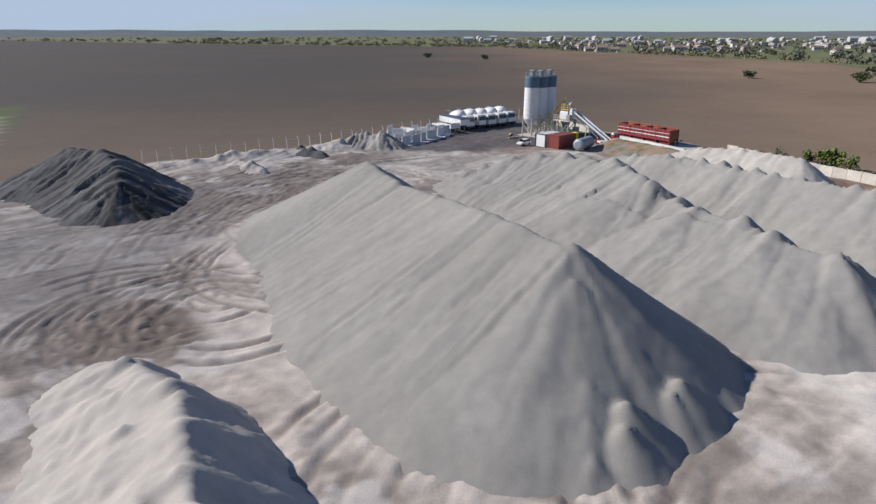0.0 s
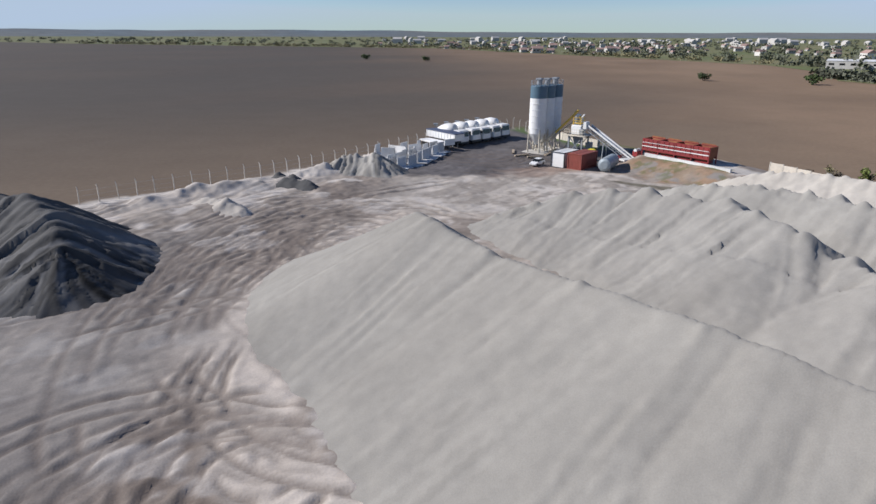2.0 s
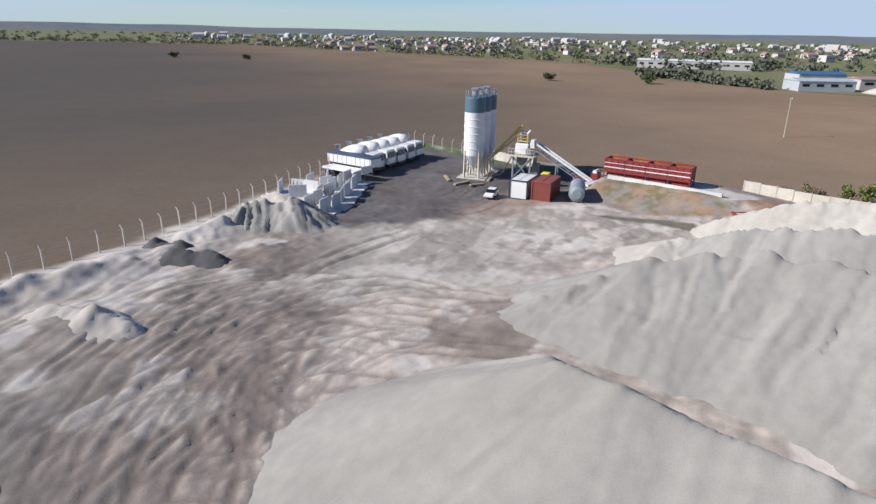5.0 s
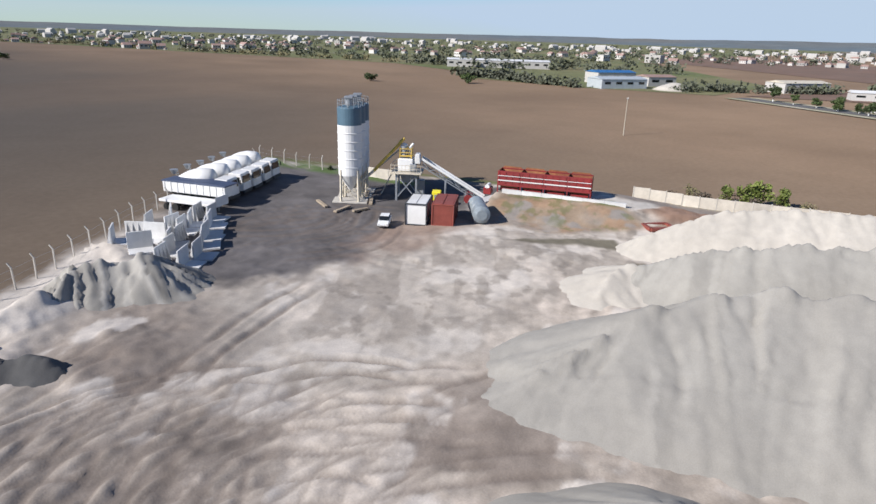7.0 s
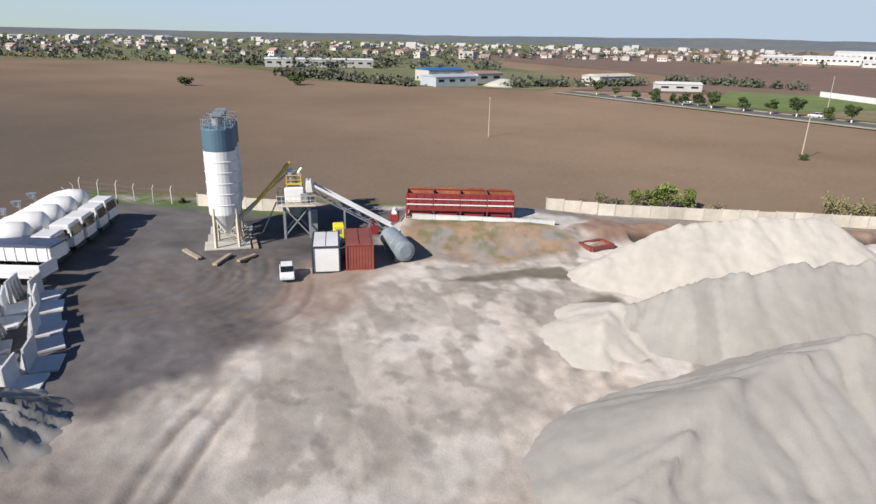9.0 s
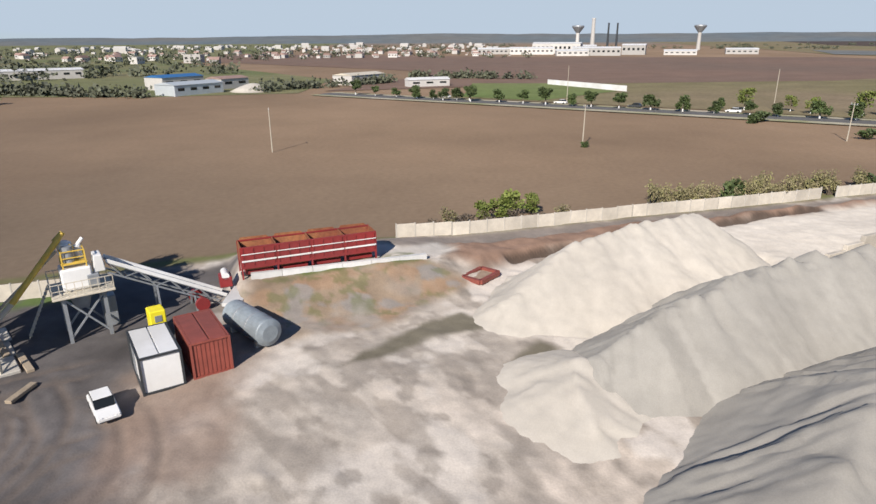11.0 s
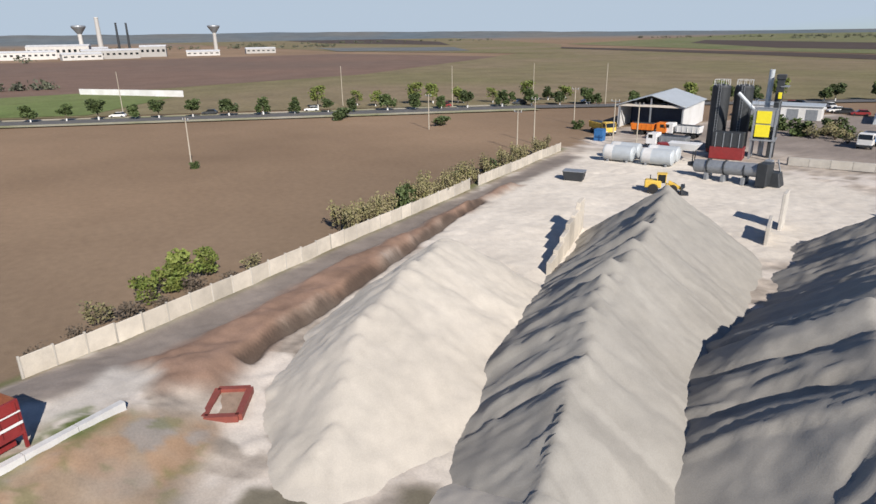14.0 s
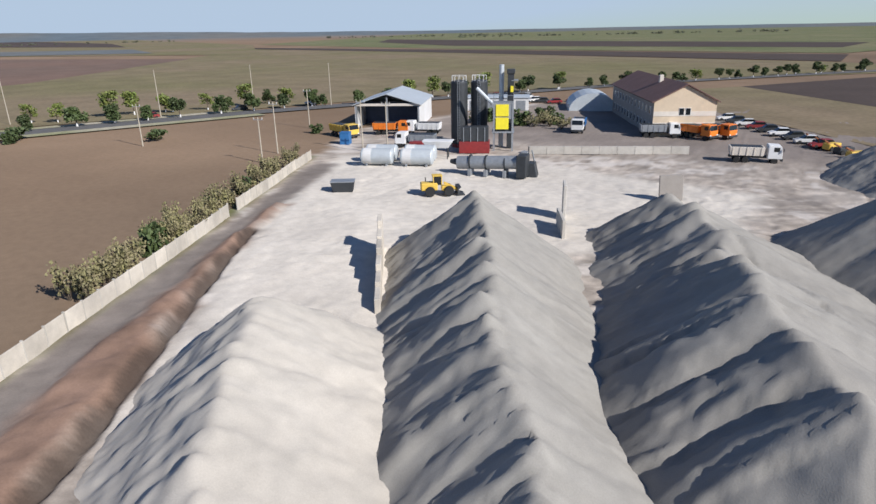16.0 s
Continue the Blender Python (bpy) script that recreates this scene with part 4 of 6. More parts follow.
def container(name, label, x, y, turn, L, mat_side, mat_roof, ribs=True):
    t = thing(name, label, "container", pose(x, y, gz1(x, y) - 0.02, 0, 0, turn))
    bm = box(BM(), (0, 0, 1.28), (L - 0.1, 2.3, 2.3))
    if ribs:
        n = int(L / 0.28)
        for k in range(n):
            for sy in (-1, 1):
                box(bm, (-L / 2 + 0.2 + k * (L - 0.4) / (n - 1), sy * 1.16, 1.28), (0.13, 0.06, 2.2))
        for k in range(8):
            box(bm, (-L / 2 + 0.04, -0.95 + k * 0.27, 1.28), (0.06, 0.13, 2.2))
    part("body", bm, mat_side, t)
    bm = BM()
    for sx in (-L / 2, L / 2):
        for sy in (-1.2, 1.2):
            bar(bm, (sx, sy, 0), (sx, sy, 2.56), 0.14)
        for z in (0.08, 2.5):
            bar(bm, (sx, -1.2, z), (sx, 1.2, z), 0.13)
    for sy in (-1.2, 1.2):
        for z in (0.08, 2.5):
            bar(bm, (-L / 2, sy, z), (L / 2, sy, z), 0.12)
    part("frame", bm, M["darksteel"] if not ribs else mat_side, t)
    for k in range(2):
        part("roof_sheet", box(BM(), (0, -0.58 + k * 1.16, 2.5), (L - 0.12, 1.08, 0.1), 0.02), mat_roof, t)
    return t


turnC = math.degrees(math.atan2(4.2, 5.2))
cw = container("site_container", "white site office container with dark frame edges", 21.2, 118.6, turnC, 4.6, M["whitepaint"], M["whitepaint"], False)
part("door", box(BM(), (0.9, 1.18, 1.2), (0.85, 0.06, 2.0), 0.01), M["steel"], cw)
container("shipping_container", "rust-red corrugated shipping container", 23.3, 116.4, turnC, 4.9, M["contred"], M["contred"])
tk = thing("storage_tank", "weathered grey-blue cylindrical steel tank lying on saddles", "tank", pose(27.0, 114.5, gz1(27.0, 114.5), 0, 0, turnC + 12) @ Matrix.Scale(0.86, 4))
part("shell", lathe(BM(), [(0.7, -3.1), (1.15, -2.9), (1.2, -2.8), (1.2, 2.8), (1.15, 2.9), (0.7, 3.1)], 28, pose(0, 0, 1.35, 0, 90, 0)), M["tanksteel"], tk)
for sx in (-1.0, 1.0):
    part("band", lathe(BM(), [(1.205, -0.08), (1.225, -0.06), (1.225, 0.06), (1.205, 0.08)], 28, pose(sx, 0, 1.35, 0, 90, 0)), M["steel"], tk)
for sx in (-2, 2):
    part("saddle", box(BM(), (sx, 0, 0.25), (0.35, 1.8, 0.6), 0.03), M["concrete"], tk)


# aggregate hopper of four bins
def hoppers():
    a, b = Vector((35.2, 118.6)), Vector((41.0, 108.3))
    L = (b - a).length
    turn = math.degrees(math.atan2(b.y - a.y, b.x - a.x))
    z0 = 1.35
    h = thing("aggregate_hopper", "red four-bin aggregate hopper with white stripes and rusty insides", "hopper", pose(a.x, a.y, z0, 0, 0, turn))
    w = L / 4
    for k in range(4):
        x0, x1 = k * w + 0.03, (k + 1) * w - 0.03
        for nm, y in (("front_panel", -1.15), ("rear_panel", 1.15)):
            bm = box(BM(), ((x0 + x1) / 2, y, 1.95), (w - 0.06, 0.08, 1.8))
            for j in range(4):
                box(bm, (x0 + 0.15 + j * (w - 0.4) / 3, y + (0.07 if y > 0 else -0.07), 2.1), (0.08, 0.08, 1.5))
            p = part(nm, bm, M["red"], h)
            part("stripe", box(BM(), ((x0 + x1) / 2, y + (0.12 if y > 0 else -0.12), 1.75), (w - 0.1, 0.03, 0.14)), M["whitepaint"], p, "white stripe")
            part("stripe", box(BM(), ((x0 + x1) / 2, y + (0.12 if y > 0 else -0.12), 2.35), (w - 0.1, 0.03, 0.07)), M["whitepaint"], p, "white stripe")
        bm = BM()
        vs = [bm.verts.new(c) for c in ((x0 + 0.05, -1.08, 2.8), (x1 - 0.05, -1.08, 2.8), (x1 - 0.05, 1.08, 2.8), (x0 + 0.05, 1.08, 2.8), (x0 + w * 0.1, -0.8, 0.8), (x1 - w * 0.1, -0.8, 0.8), (x1 - w * 0.1, 0.8, 0.8), (x0 + w * 0.1, 0.8, 0.8))]
        for i in range(4):
            bm.faces.new((vs[i], vs[(i + 1) % 4], vs[4 + (i + 1) % 4], vs[4 + i]))
        bm.faces.new(vs[4:])
        part("bin_lining", bm, M["rust"], h, "rusty inside of a bin")
        bm = prism(BM(), [(x0 + 0.06, 2.84), (x1 - 0.06, 2.84), (x1 - 0.4, 3.14), (x0 + 0.3, 3.18)], 1.12, 1.18)
        part("rear_board", bm, M["rust"], h, "rusty board raising the bin's rear wall")
        part("gate", box(BM(), ((x0 + x1) / 2, 0, 0.55), (w * 0.8, 1.5, 0.35), 0.03), M["red"], h)
        for y in (-1.1, 1.1):
            bm = BM()
            bar(bm, (x0, y, -0.1), (x0, y, 2.9), 0.14)
            part("post", bm, M["red"], h)
    for k in range(5):
        part("partition", box(BM(), (min(max(k * w, 0.05), L - 0.05), 0, 2.15), (0.08, 2.24, 1.6)), M["rust"], h)
    for y in (-1.1, 1.1):
        bm = BM()
        bar(bm, (L - 0.05, y, -0.1), (L - 0.05, y, 2.9), 0.14)
        part("post", bm, M["red"], h)
    bm = BM()
    for y in (-1.1, 1.1):
        bar(bm, (0, y, 1.2), (L, y, 1.2), 0.16)
    part("beam", bm, M["red"], h)
    for y in (-1.14, 1.14):
        bm = BM()
        bar(bm, (0, y, 2.9), (L, y, 2.9), 0.12)
        part("rim", bm, M["red"], h)
    part("weigh_belt", box(BM(), (L / 2, 0, 0.2), (L, 0.9, 0.2), 0.02), M["darksteel"], h)


hoppers()
sg = thing("drive_unit", "red conveyor drive unit at the ramp's edge", "machine", pose(34.2, 119.6, 1.2, 0, 0, 30))
part("frame", box(BM(), (0, 0, 0.25), (1.4, 1.0, 0.9), 0.05), M["red"], sg)
part("drum", rod(BM(), (-0.7, 0, 0.8), (0.7, 0, 0.8), 0.3, seg=14), M["whitepaint"], sg)
pit = thing("steel_trough", "rusty red steel trough half sunk in soil", "trough", pose(39.6, 98.2, gz1(39.6, 98.2) - 0.02, 0, 0, -32) @ Matrix.Scale(0.85, 4))
for p, q in (((-1.7, -1.1), (1.7, -1.1)), ((1.7, -1.1), (1.7, 1.1)), ((1.7, 1.1), (-1.7, 1.1)), ((-1.7, 1.1), (-1.7, -1.1))):
    bm = BM()
    bar(bm, (*p, 0.2), (*q, 0.2), 0.45)
    part("side_beam", bm, M["contred"], pit)
part("infill", box(BM(), (0, 0, 0.1), (3.0, 1.8, 0.15)), M["ground_infill"], pit, "pale sand lying in the trough")


# ---- precast retaining units ----
def l_unit():
    """An L of cast concrete: upright slab with ribs behind, and a foot."""
    t = thing("retaining_wall_unit", "pale precast concrete L-shaped retaining wall unit with ribs", "concrete unit", group="stored precast units")
    part("upright", box(BM(), (0, 0, 0.9), (2.2, 0.16, 1.8), 0.02), M["precast"], t)
    part("foot", box(BM(), (0, 0.85, 0.09), (2.2, 1.7, 0.18), 0.02), M["precast"], t)
    for sx in (-0.9, -0.3, 0.3, 0.9):
        bm = BM()
        a = [bm.verts.new((sx + o, y, z)) for o in (-0.06, 0.06) for y, z in ((-0.07, 0.0), (-0.45, 0.0), (-0.07, 1.75))]
        bm.faces.new(a[:3])
        bm.faces.new(a[3:])
        for i in range(3):
            bm.faces.new((a[i], a[(i + 1) % 3], a[3 + (i + 1) % 3], a[3 + i]))
        part("rib", bm, M["precast"], t)
    return t


unit = l_unit()
rs = random.Random(5)
spots = [(-9.2, 128.6, 235, 0), (-6.6, 130.8, 300, 0), (-7.2, 126.0, 150, 0), (-4.2, 133.2, 245, 0), (-4.9, 129.6, 130, 0), (-2.6, 131.6, 40, 0), (-1.0, 134.6, 240, 0)]
for k in range(7):
    spots += [(-5.4 + 1.35 * k, 120.4 + 1.95 * k, 238, 0), (-7.2 + 1.4 * k, 122.4 + 1.9 * k, 232 if k % 3 else 60, 0)]
for i, (x, y, a, z) in enumerate(spots):
    x, y = x + rs.uniform(-0.4, 0.4), y + rs.uniform(-0.4, 0.4)
    m = pose(x, y, gz1(x, y) + 0.0, 0, 0, a + rs.uniform(-18, 18))
    if i == 0:
        unit.matrix_basis = m
    else:
        copy_thing(unit, m)


# ---- vehicles ----
def wheel(parent, x, y, r=0.5, w=0.32, rim="steel"):
    t = part("wheel", lathe(BM(), [(r * 0.62, -w / 2), (r * 0.95, -w / 2), (r, -w * 0.35), (r, w * 0.35), (r * 0.95, w / 2), (r * 0.62, w / 2)], 18, pose(x, y, r, 90, 0, 0)), M["rubber"], parent)
    part("rim", lathe(BM(), [(r * 0.2, -w * 0.45), (r * 0.6, -w * 0.42), (r * 0.6, w * 0.42), (r * 0.2, w * 0.45)], 14, pose(x, y, r, 90, 0, 0)), M[rim], t)


def cab(parent, x, paint, hgt=2.7):
    """A flat-fronted lorry cab whose front is at x."""
    bm = prism(BM(), [(x - 2.0, 0.75), (x, 0.75), (x, 1.7), (x - 0.25, hgt + 0.25), (x - 2.0, hgt + 0.3)], -1.2, 1.2)
    bmesh.ops.bevel(bm, geom=bm.edges[:], offset=0.08, segments=2, affect="EDGES")
    c = part("cab", bm, paint, parent)
    q = math.degrees(math.atan2(0.25, hgt - 1.45))
    part("windscreen", box(BM(), (0, 0, 0), (0.03, 2.1, 0.9), 0.01, pose(x - 0.115, 0, 2.22, 0, -q, 0)), M["glassy"], c)
    for sy in (-1, 1):
        part("side_window", box(BM(), (x - 0.85, sy * 1.205, 2.2), (0.8, 0.03, 0.65), 0.01), M["glassy"], c)
        part("mirror", box(BM(), (x + 0.05, sy * 1.4, 2.2), (0.1, 0.2, 0.5), 0.02), M["darksteel"], c)
        part("headlight", box(BM(), (x + 0.01, sy * 0.95, 0.95), (0.06, 0.35, 0.2), 0.02), M["whitepaint"], c)
    part("bumper", box(BM(), (x, 0, 0.65), (0.3, 2.4, 0.4), 0.05), M["darksteel"], c)


def mixer_truck(m, label):
    t = thing("mixer_truck", label, "truck", m, group="parked mixer trucks")
    cab(t, 4.2, M["whitepaint"])
    bm = BM()
    for sy in (-0.42, 0.42):
        box(bm, (0, sy, 0.95), (8.2, 0.14, 0.28))
    part("chassis", bm, M["darksteel"], t)
    part("drum", lathe(BM(), [(0.5, -3.1), (0.72, -2.6), (1.2, -0.9), (1.32, 0.0), (1.32, 1.0), (1.02, 2.3), (0.5, 2.7)], 24, pose(-0.9, 0, 2.5, 0, 90 - 12, 0)), M["whitepaint"], t, "white mixing drum", smooth=True)
    bm = BM()
    for sx in (-3.7, 1.6):
        for sy in (-0.9, 0.9):
            bar(bm, (sx, sy * 0.6, 1.0), (sx, sy, 2.6), 0.12)
    part("drum_frame", bm, M["whitepaint"], t)
    bm = lathe(BM(), [(0.2, 0), (0.5, 0.55), (0.52, 0.6)], 14, pose(-4.0, 0, 2.95))
    part("feed_funnel", bm, M["steel"], t)
    bm = BM()
    bar(bm, (-4.0, 0, 2.4), (-4.9, 0, 1.3), 0.5, 0.12)
    part("chute", bm, M["steel"], t)
    bm = BM()
    for k in range(7):
        bar(bm, (-4.2, 0.75, 1.0 + k * 0.35), (-4.2, 1.1, 1.0 + k * 0.35), 0.04)
    bar(bm, (-4.2, 0.75, 0.9), (-4.2, 0.75, 3.3), 0.05)
    bar(bm, (-4.2, 1.1, 0.9), (-4.2, 1.1, 3.3), 0.05)
    part("ladder", bm, M["steel"], t)
    for x in (3.2, 1.4, -1.9, -3.2):
        for sy in (-1.0, 1.0):
            wheel(t, x, sy)
    for sy in (-1, 1):
        part("mudguard", box(BM(), (-2.55, sy * 1.02, 1.1), (2.6, 0.45, 0.06), 0.02), M["whitepaint"], t)
    return t


face = math.degrees(math.atan2(-0.80, 0.60))
mt = None
for i, (x, y) in enumerate(((8.3, 138.6), (10.9, 140.5), (13.4, 142.4), (15.9, 144.3), (18.4, 146.3))):
    fx, fy = math.cos(radians(face)), math.sin(radians(face))
    m = pose(x - fx * 4.3, y - fy * 4.3, gz1(x, y), 0, 0, face + (-2, 1, 0, 2, -1)[i])
    mt = mixer_truck(m, "white concrete mixer truck parked in a row") if i == 0 else copy_thing(mt, m)


def trailer(m, label, paint, tarp):
    t = thing("tipper_trailer", label, "trailer", m)
    bm = box(BM(), (0, 0, 1.95), (9.0, 2.4, 1.3), 0.05)
    for k in range(10):
        for sy in (-1, 1):
            box(bm, (-4.2 + k * 0.93, sy * 1.23, 1.95), (0.1, 0.08, 1.3))
    part("body", bm, paint, t)
    bm = prism(BM(), [(-4.6, 2.58), (4.6, 2.58), (4.6, 2.72), (2.3, 2.88), (-2.0, 2.86), (-4.6, 2.72)], -1.25, 1.25)
    part("tarpaulin", bm, tarp, t, "dark blue tarpaulin cover")
    part("chassis", box(BM(), (0, 0, 1.1), (8.8, 0.9, 0.35)), M["darksteel"], t)
    for x in (-3.6, -2.4, -1.2):
        for sy in (-1.0, 1.0):
            wheel(t, x, sy)
    for sy in (-0.6, 0.6):
        bm = BM()
        bar(bm, (3.2, sy, -0.05), (3.2, sy, 1.1), 0.14)
        part("landing_leg", bm, M["steel"], t)


trailer(pose(4.6, 140.6, gz1(4.6, 140.6), 0, 0, face - 8), "long white tipper trailer with a dark blue tarpaulin", M["whitepaint"], M["navy"])
ft = thing("flatbed_trailer", "white low flatbed trailer parked beside the tipper", "trailer", pose(2.6, 137.9, gz1(2.6, 137.9), 0, 0, face - 8))
part("bed", box(BM(), (0, 0, 1.2), (8.0, 2.4, 0.3), 0.03), M["whitepaint"], ft)
part("headboard", box(BM(), (3.95, 0, 1.75), (0.1, 2.4, 0.9), 0.02), M["whitepaint"], ft)
for x in (-3.0, -1.8):
    for sy in (-1.0, 1.0):
        wheel(ft, x, sy, 0.48)
bm = BM()
for sy in (-0.6, 0.6):
    bar(bm, (3.0, sy, -0.05), (3.0, sy, 1.1), 0.14)
part("landing_leg", bm, M["steel"], ft)


def car(m, label, paint, group=""):
    t = thing("car", label, "car", m, group)
    bm = prism(BM(), [(-2.1, 0.3), (2.1, 0.3), (2.15, 0.65), (1.1, 0.92), (-1.95, 0.98), (-2.15, 0.7)], -0.86, 0.86)
    bmesh.ops.bevel(bm, geom=bm.edges[:], offset=0.08, segments=2, affect="EDGES")
    b = part("body", bm, paint, t)
    bm = prism(BM(), [(-1.9, 0.9), (1.05, 0.88), (0.35, 1.42), (-1.3, 1.45)], -0.74, 0.74)
    bmesh.ops.bevel(bm, geom=bm.edges[:], offset=0.05, segments=1, affect="EDGES")
    part("cabin_glass", bm, M["glassy"], t)
    part("roof", box(BM(), (-0.48, 0, 1.45), (1.65, 1.36, 0.06), 0.025), paint, t)
    for x in (-1.3, 1.35):
        for sy in (-0.78, 0.78):
            wheel(t, x, sy, 0.32, 0.2)
    for sy in (-0.62, 0.62):
        part("headlight", box(BM(), (2.1, sy, 0.66), (0.06, 0.3, 0.14), 0.02), M["precast"], b)
    return t


white_car = car(pose(16.7, 119.4, gz1(16.7, 119.4), 0, 0, 224) @ Matrix.Scale(0.74, 4), "small white car parked by the site container", M["whitepaint"])


# ---- precast units standing as bay dividers ----
sl = link("bay_divider", box(BM(), (0, 0, 1.6), (2.8, 0.3, 3.2), 0.04), M["render_grey"])
sl.matrix_basis = pose(29.0, 26.0, gz1(29.0, 26.0), 0, 3, 25)
tagged(sl, "leaning grey concrete slab at a bay's end", "wall", kind="structure")
sl = link("bay_divider", box(BM(), (0, 0, 1.9), (2.6, 0.35, 4.2), 0.04), M["concrete"])
sl.matrix_basis = pose(38.6, 38.2, gz1(38.6, 38.2), 0, 0, -71)
tagged(sl, "tall weathered concrete slab at a bay's end", "wall", kind="structure")
sl = link("bay_divider", box(BM(), (0, 0, 0.9), (5.0, 0.35, 2.0), 0.04), M["concrete"])
sl.matrix_basis = pose(37.3, 43.5, gz1(37.3, 43.5), 0, 0, -66)
tagged(sl, "low weathered concrete slab between gravel bays", "wall", kind="structure")
dv = thing("bay_divider", "stained grey concrete block wall dividing sand and gravel bays", "wall", kind="structure")
for k in range(6):
    a, b = along((51.3, 55.9), (43.4, 68.8), k * 2.5), along((51.3, 55.9), (43.4, 68.8), k * 2.5 + 2.46)
    bm = BM()
    hk = 3.9 - 0.42 * k + random.uniform(-0.15, 0.15)
    bar(bm, (a[0], a[1], hk / 2 - 0.4), (b[0], b[1], hk / 2 - 0.4), 0.45, hk)
    bmesh.ops.bevel(bm, geom=bm.edges[:], offset=0.03, segments=1, affect="EDGES")
    part("panel", bm, M["wallpanel"], dv)
# low wall of the bay beside the plant
lw = thing("low_wall", "long low concrete bay wall with buttresses", "wall", kind="structure")
for k in range(9):
    a, b = along((55, 4.0), (30, -6.0), k * 2.9), along((55, 4.0), (30, -6.0), k * 2.9 + 2.85)
    bm = BM()
    bar(bm, (*a, 0.6), (*b, 0.6), 0.35, 1.3)
    part("panel", bm, M["concrete"], lw)
    bm = BM()
    bar(bm, (a[0], a[1], 0.6), (a[0] + 0.3, a[1] - 0.8, 0.6), 0.4, 1.2)
    part("buttress", bm, M["render_grey"], lw)


# ---- asphalt plant ----
AZ = 112
for x, y in ((69.2, 1.8), (66.2, -0.2)):
    t = thing("bitumen_silo", "tall black bitumen silo with a railed roof", "silo", pose(x, y, 0, 0, 0, AZ), group="black silos")
    part("shell", lathe(BM(), [(1.45, 0.6), (1.5, 0.7), (1.5, 11.2), (1.3, 11.5), (0.2, 11.7)], 28), M["darksteel"], t)
    part("skirt", lathe(BM(), [(1.35, -0.2), (1.35, 0.6)], 20), M["red"], t, "dark red skirt")
    bm = BM()
    for k in range(10):
        a, b = k * math.pi / 5, (k + 1) * math.pi / 5
        rod(bm, (1.3 * math.cos(a), 1.3 * math.sin(a), 11.3), (1.3 * math.cos(a), 1.3 * math.sin(a), 12.4), 0.035, seg=5)
        rod(bm, (1.3 * math.cos(a), 1.3 * math.sin(a), 12.4), (1.3 * math.cos(b), 1.3 * math.sin(b), 12.4), 0.03, seg=5)
    part("guard_rail", bm, M["whitepaint"], t)
    bm = BM()
    for k in range(24):
        bar(bm, (1.62, -0.2, 0.8 + k * 0.45), (1.62, 0.2, 0.8 + k * 0.45), 0.04)
    for sy in (-0.2, 0.2):
        bar(bm, (1.62, sy, 0.3), (1.62, sy, 12), 0.05)
    part("ladder", bm, M["steel"], t)

ap = thing("asphalt_mixing_tower", "grey and yellow asphalt mixing tower with steel ducts", "mixer tower", pose(60.8, 1.6, 0, 0, 0, AZ))
for sx in (-1.6, 1.6):
    for sy in (-1.6, 1.6):
        bm = BM()
        bar(bm, (sx, sy, -0.1), (sx, sy, 8.2), 0.3)
        part("leg", bm, M["steel"], ap)
part("mixer_deck", box(BM(), (0, 0, 3.2), (3.8, 3.8, 0.25)), M["steel"], ap)
part("mixer", box(BM(), (0, 0, 4.0), (2.6, 2.8, 1.5), 0.1), M["darksteel"], ap)
part("panel_box", box(BM(), (1.75, -0.2, 6.9), (0.12, 2.2, 2.0), 0.03), M["brightyellow"], ap, "bright yellow cladding panel")
part("panel_box", box(BM(), (1.75, -0.2, 4.7), (0.12, 2.2, 2.0), 0.03), M["brightyellow"], ap, "bright yellow cladding panel")
part("screen_house", box(BM(), (0, 0, 6.8), (3.3, 3.3, 2.8), 0.05), M["steel"], ap)
part("hot_elevator", box(BM(), (-1.6, 1.2, 6.5), (0.9, 1.1, 13.0), 0.05), M["darksteel"], ap)
part("elevator_head", box(BM(), (-1.6, 1.2, 13.1), (1.3, 1.4, 0.8), 0.1), M["darksteel"], ap)
part("exhaust_stack", rod(BM(), (-2.6, -0.4, 0), (-2.6, -0.4, 14.2), 0.42, seg=18), M["tinroof"], ap, "pale grey exhaust stack")
part("yellow_hatch", box(BM(), (-1.0, 1.4, 10.2), (0.9, 0.5, 1.0), 0.03), M["brightyellow"], ap)
bm = BM()
for z in (8.4, 9.4):
    for sy in (-1.7, 1.7):
        bar(bm, (-1.7, sy, z), (1.7, sy, z), 0.06)
    for sx in (-1.7, 1.7):
        bar(bm, (sx, -1.7, z), (sx, 1.7, z), 0.06)
for sx in (-1.7, 0, 1.7):
    for sy in (-1.7, 1.7):
        bar(bm, (sx, sy, 8.3), (sx, sy, 9.4), 0.06)
part("guard_rail", bm, M["steel"], ap)
part("gallery", box(BM(), (-2.2, 1.9, 11.6), (2.4, 1.2, 0.12)), M["steel"], ap)
bm = rod(BM(), (1.0, -1.9, 8.0), (1.0, -4.6, 10.6), 0.3, seg=12)
part("duct", bm, M["tinroof"], ap)
bh = thing("filter_house", "grey bag filter house on a red steel base", "filter", pose(64.2, 6.2, 0, 0, 0, AZ))
part("base", box(BM(), (0, 0, 1.0), (2.6, 5.2, 2.0), 0.05), M["red"], bh)
part("housing", box(BM(), (0, 0, 3.2), (2.4, 4.8, 2.4), 0.08), M["darksteel"], bh)
for k in range(4):
    part("rib", box(BM(), (1.25, -1.8 + k * 1.2, 3.2), (0.1, 0.12, 2.4)), M["steel"], bh)
dr = thing("dryer_drum", "long grey rotary dryer drum on a steel frame", "dryer", pose(54.8, 22.0, 0, 0, 0, 8))
part("drum", lathe(BM(), [(0.9, -4.6), (0.95, -4.5), (0.95, 4.5), (0.9, 4.6)], 26, pose(0, 0, 1.9, 0, 93, 0)), M["steel"], dr)
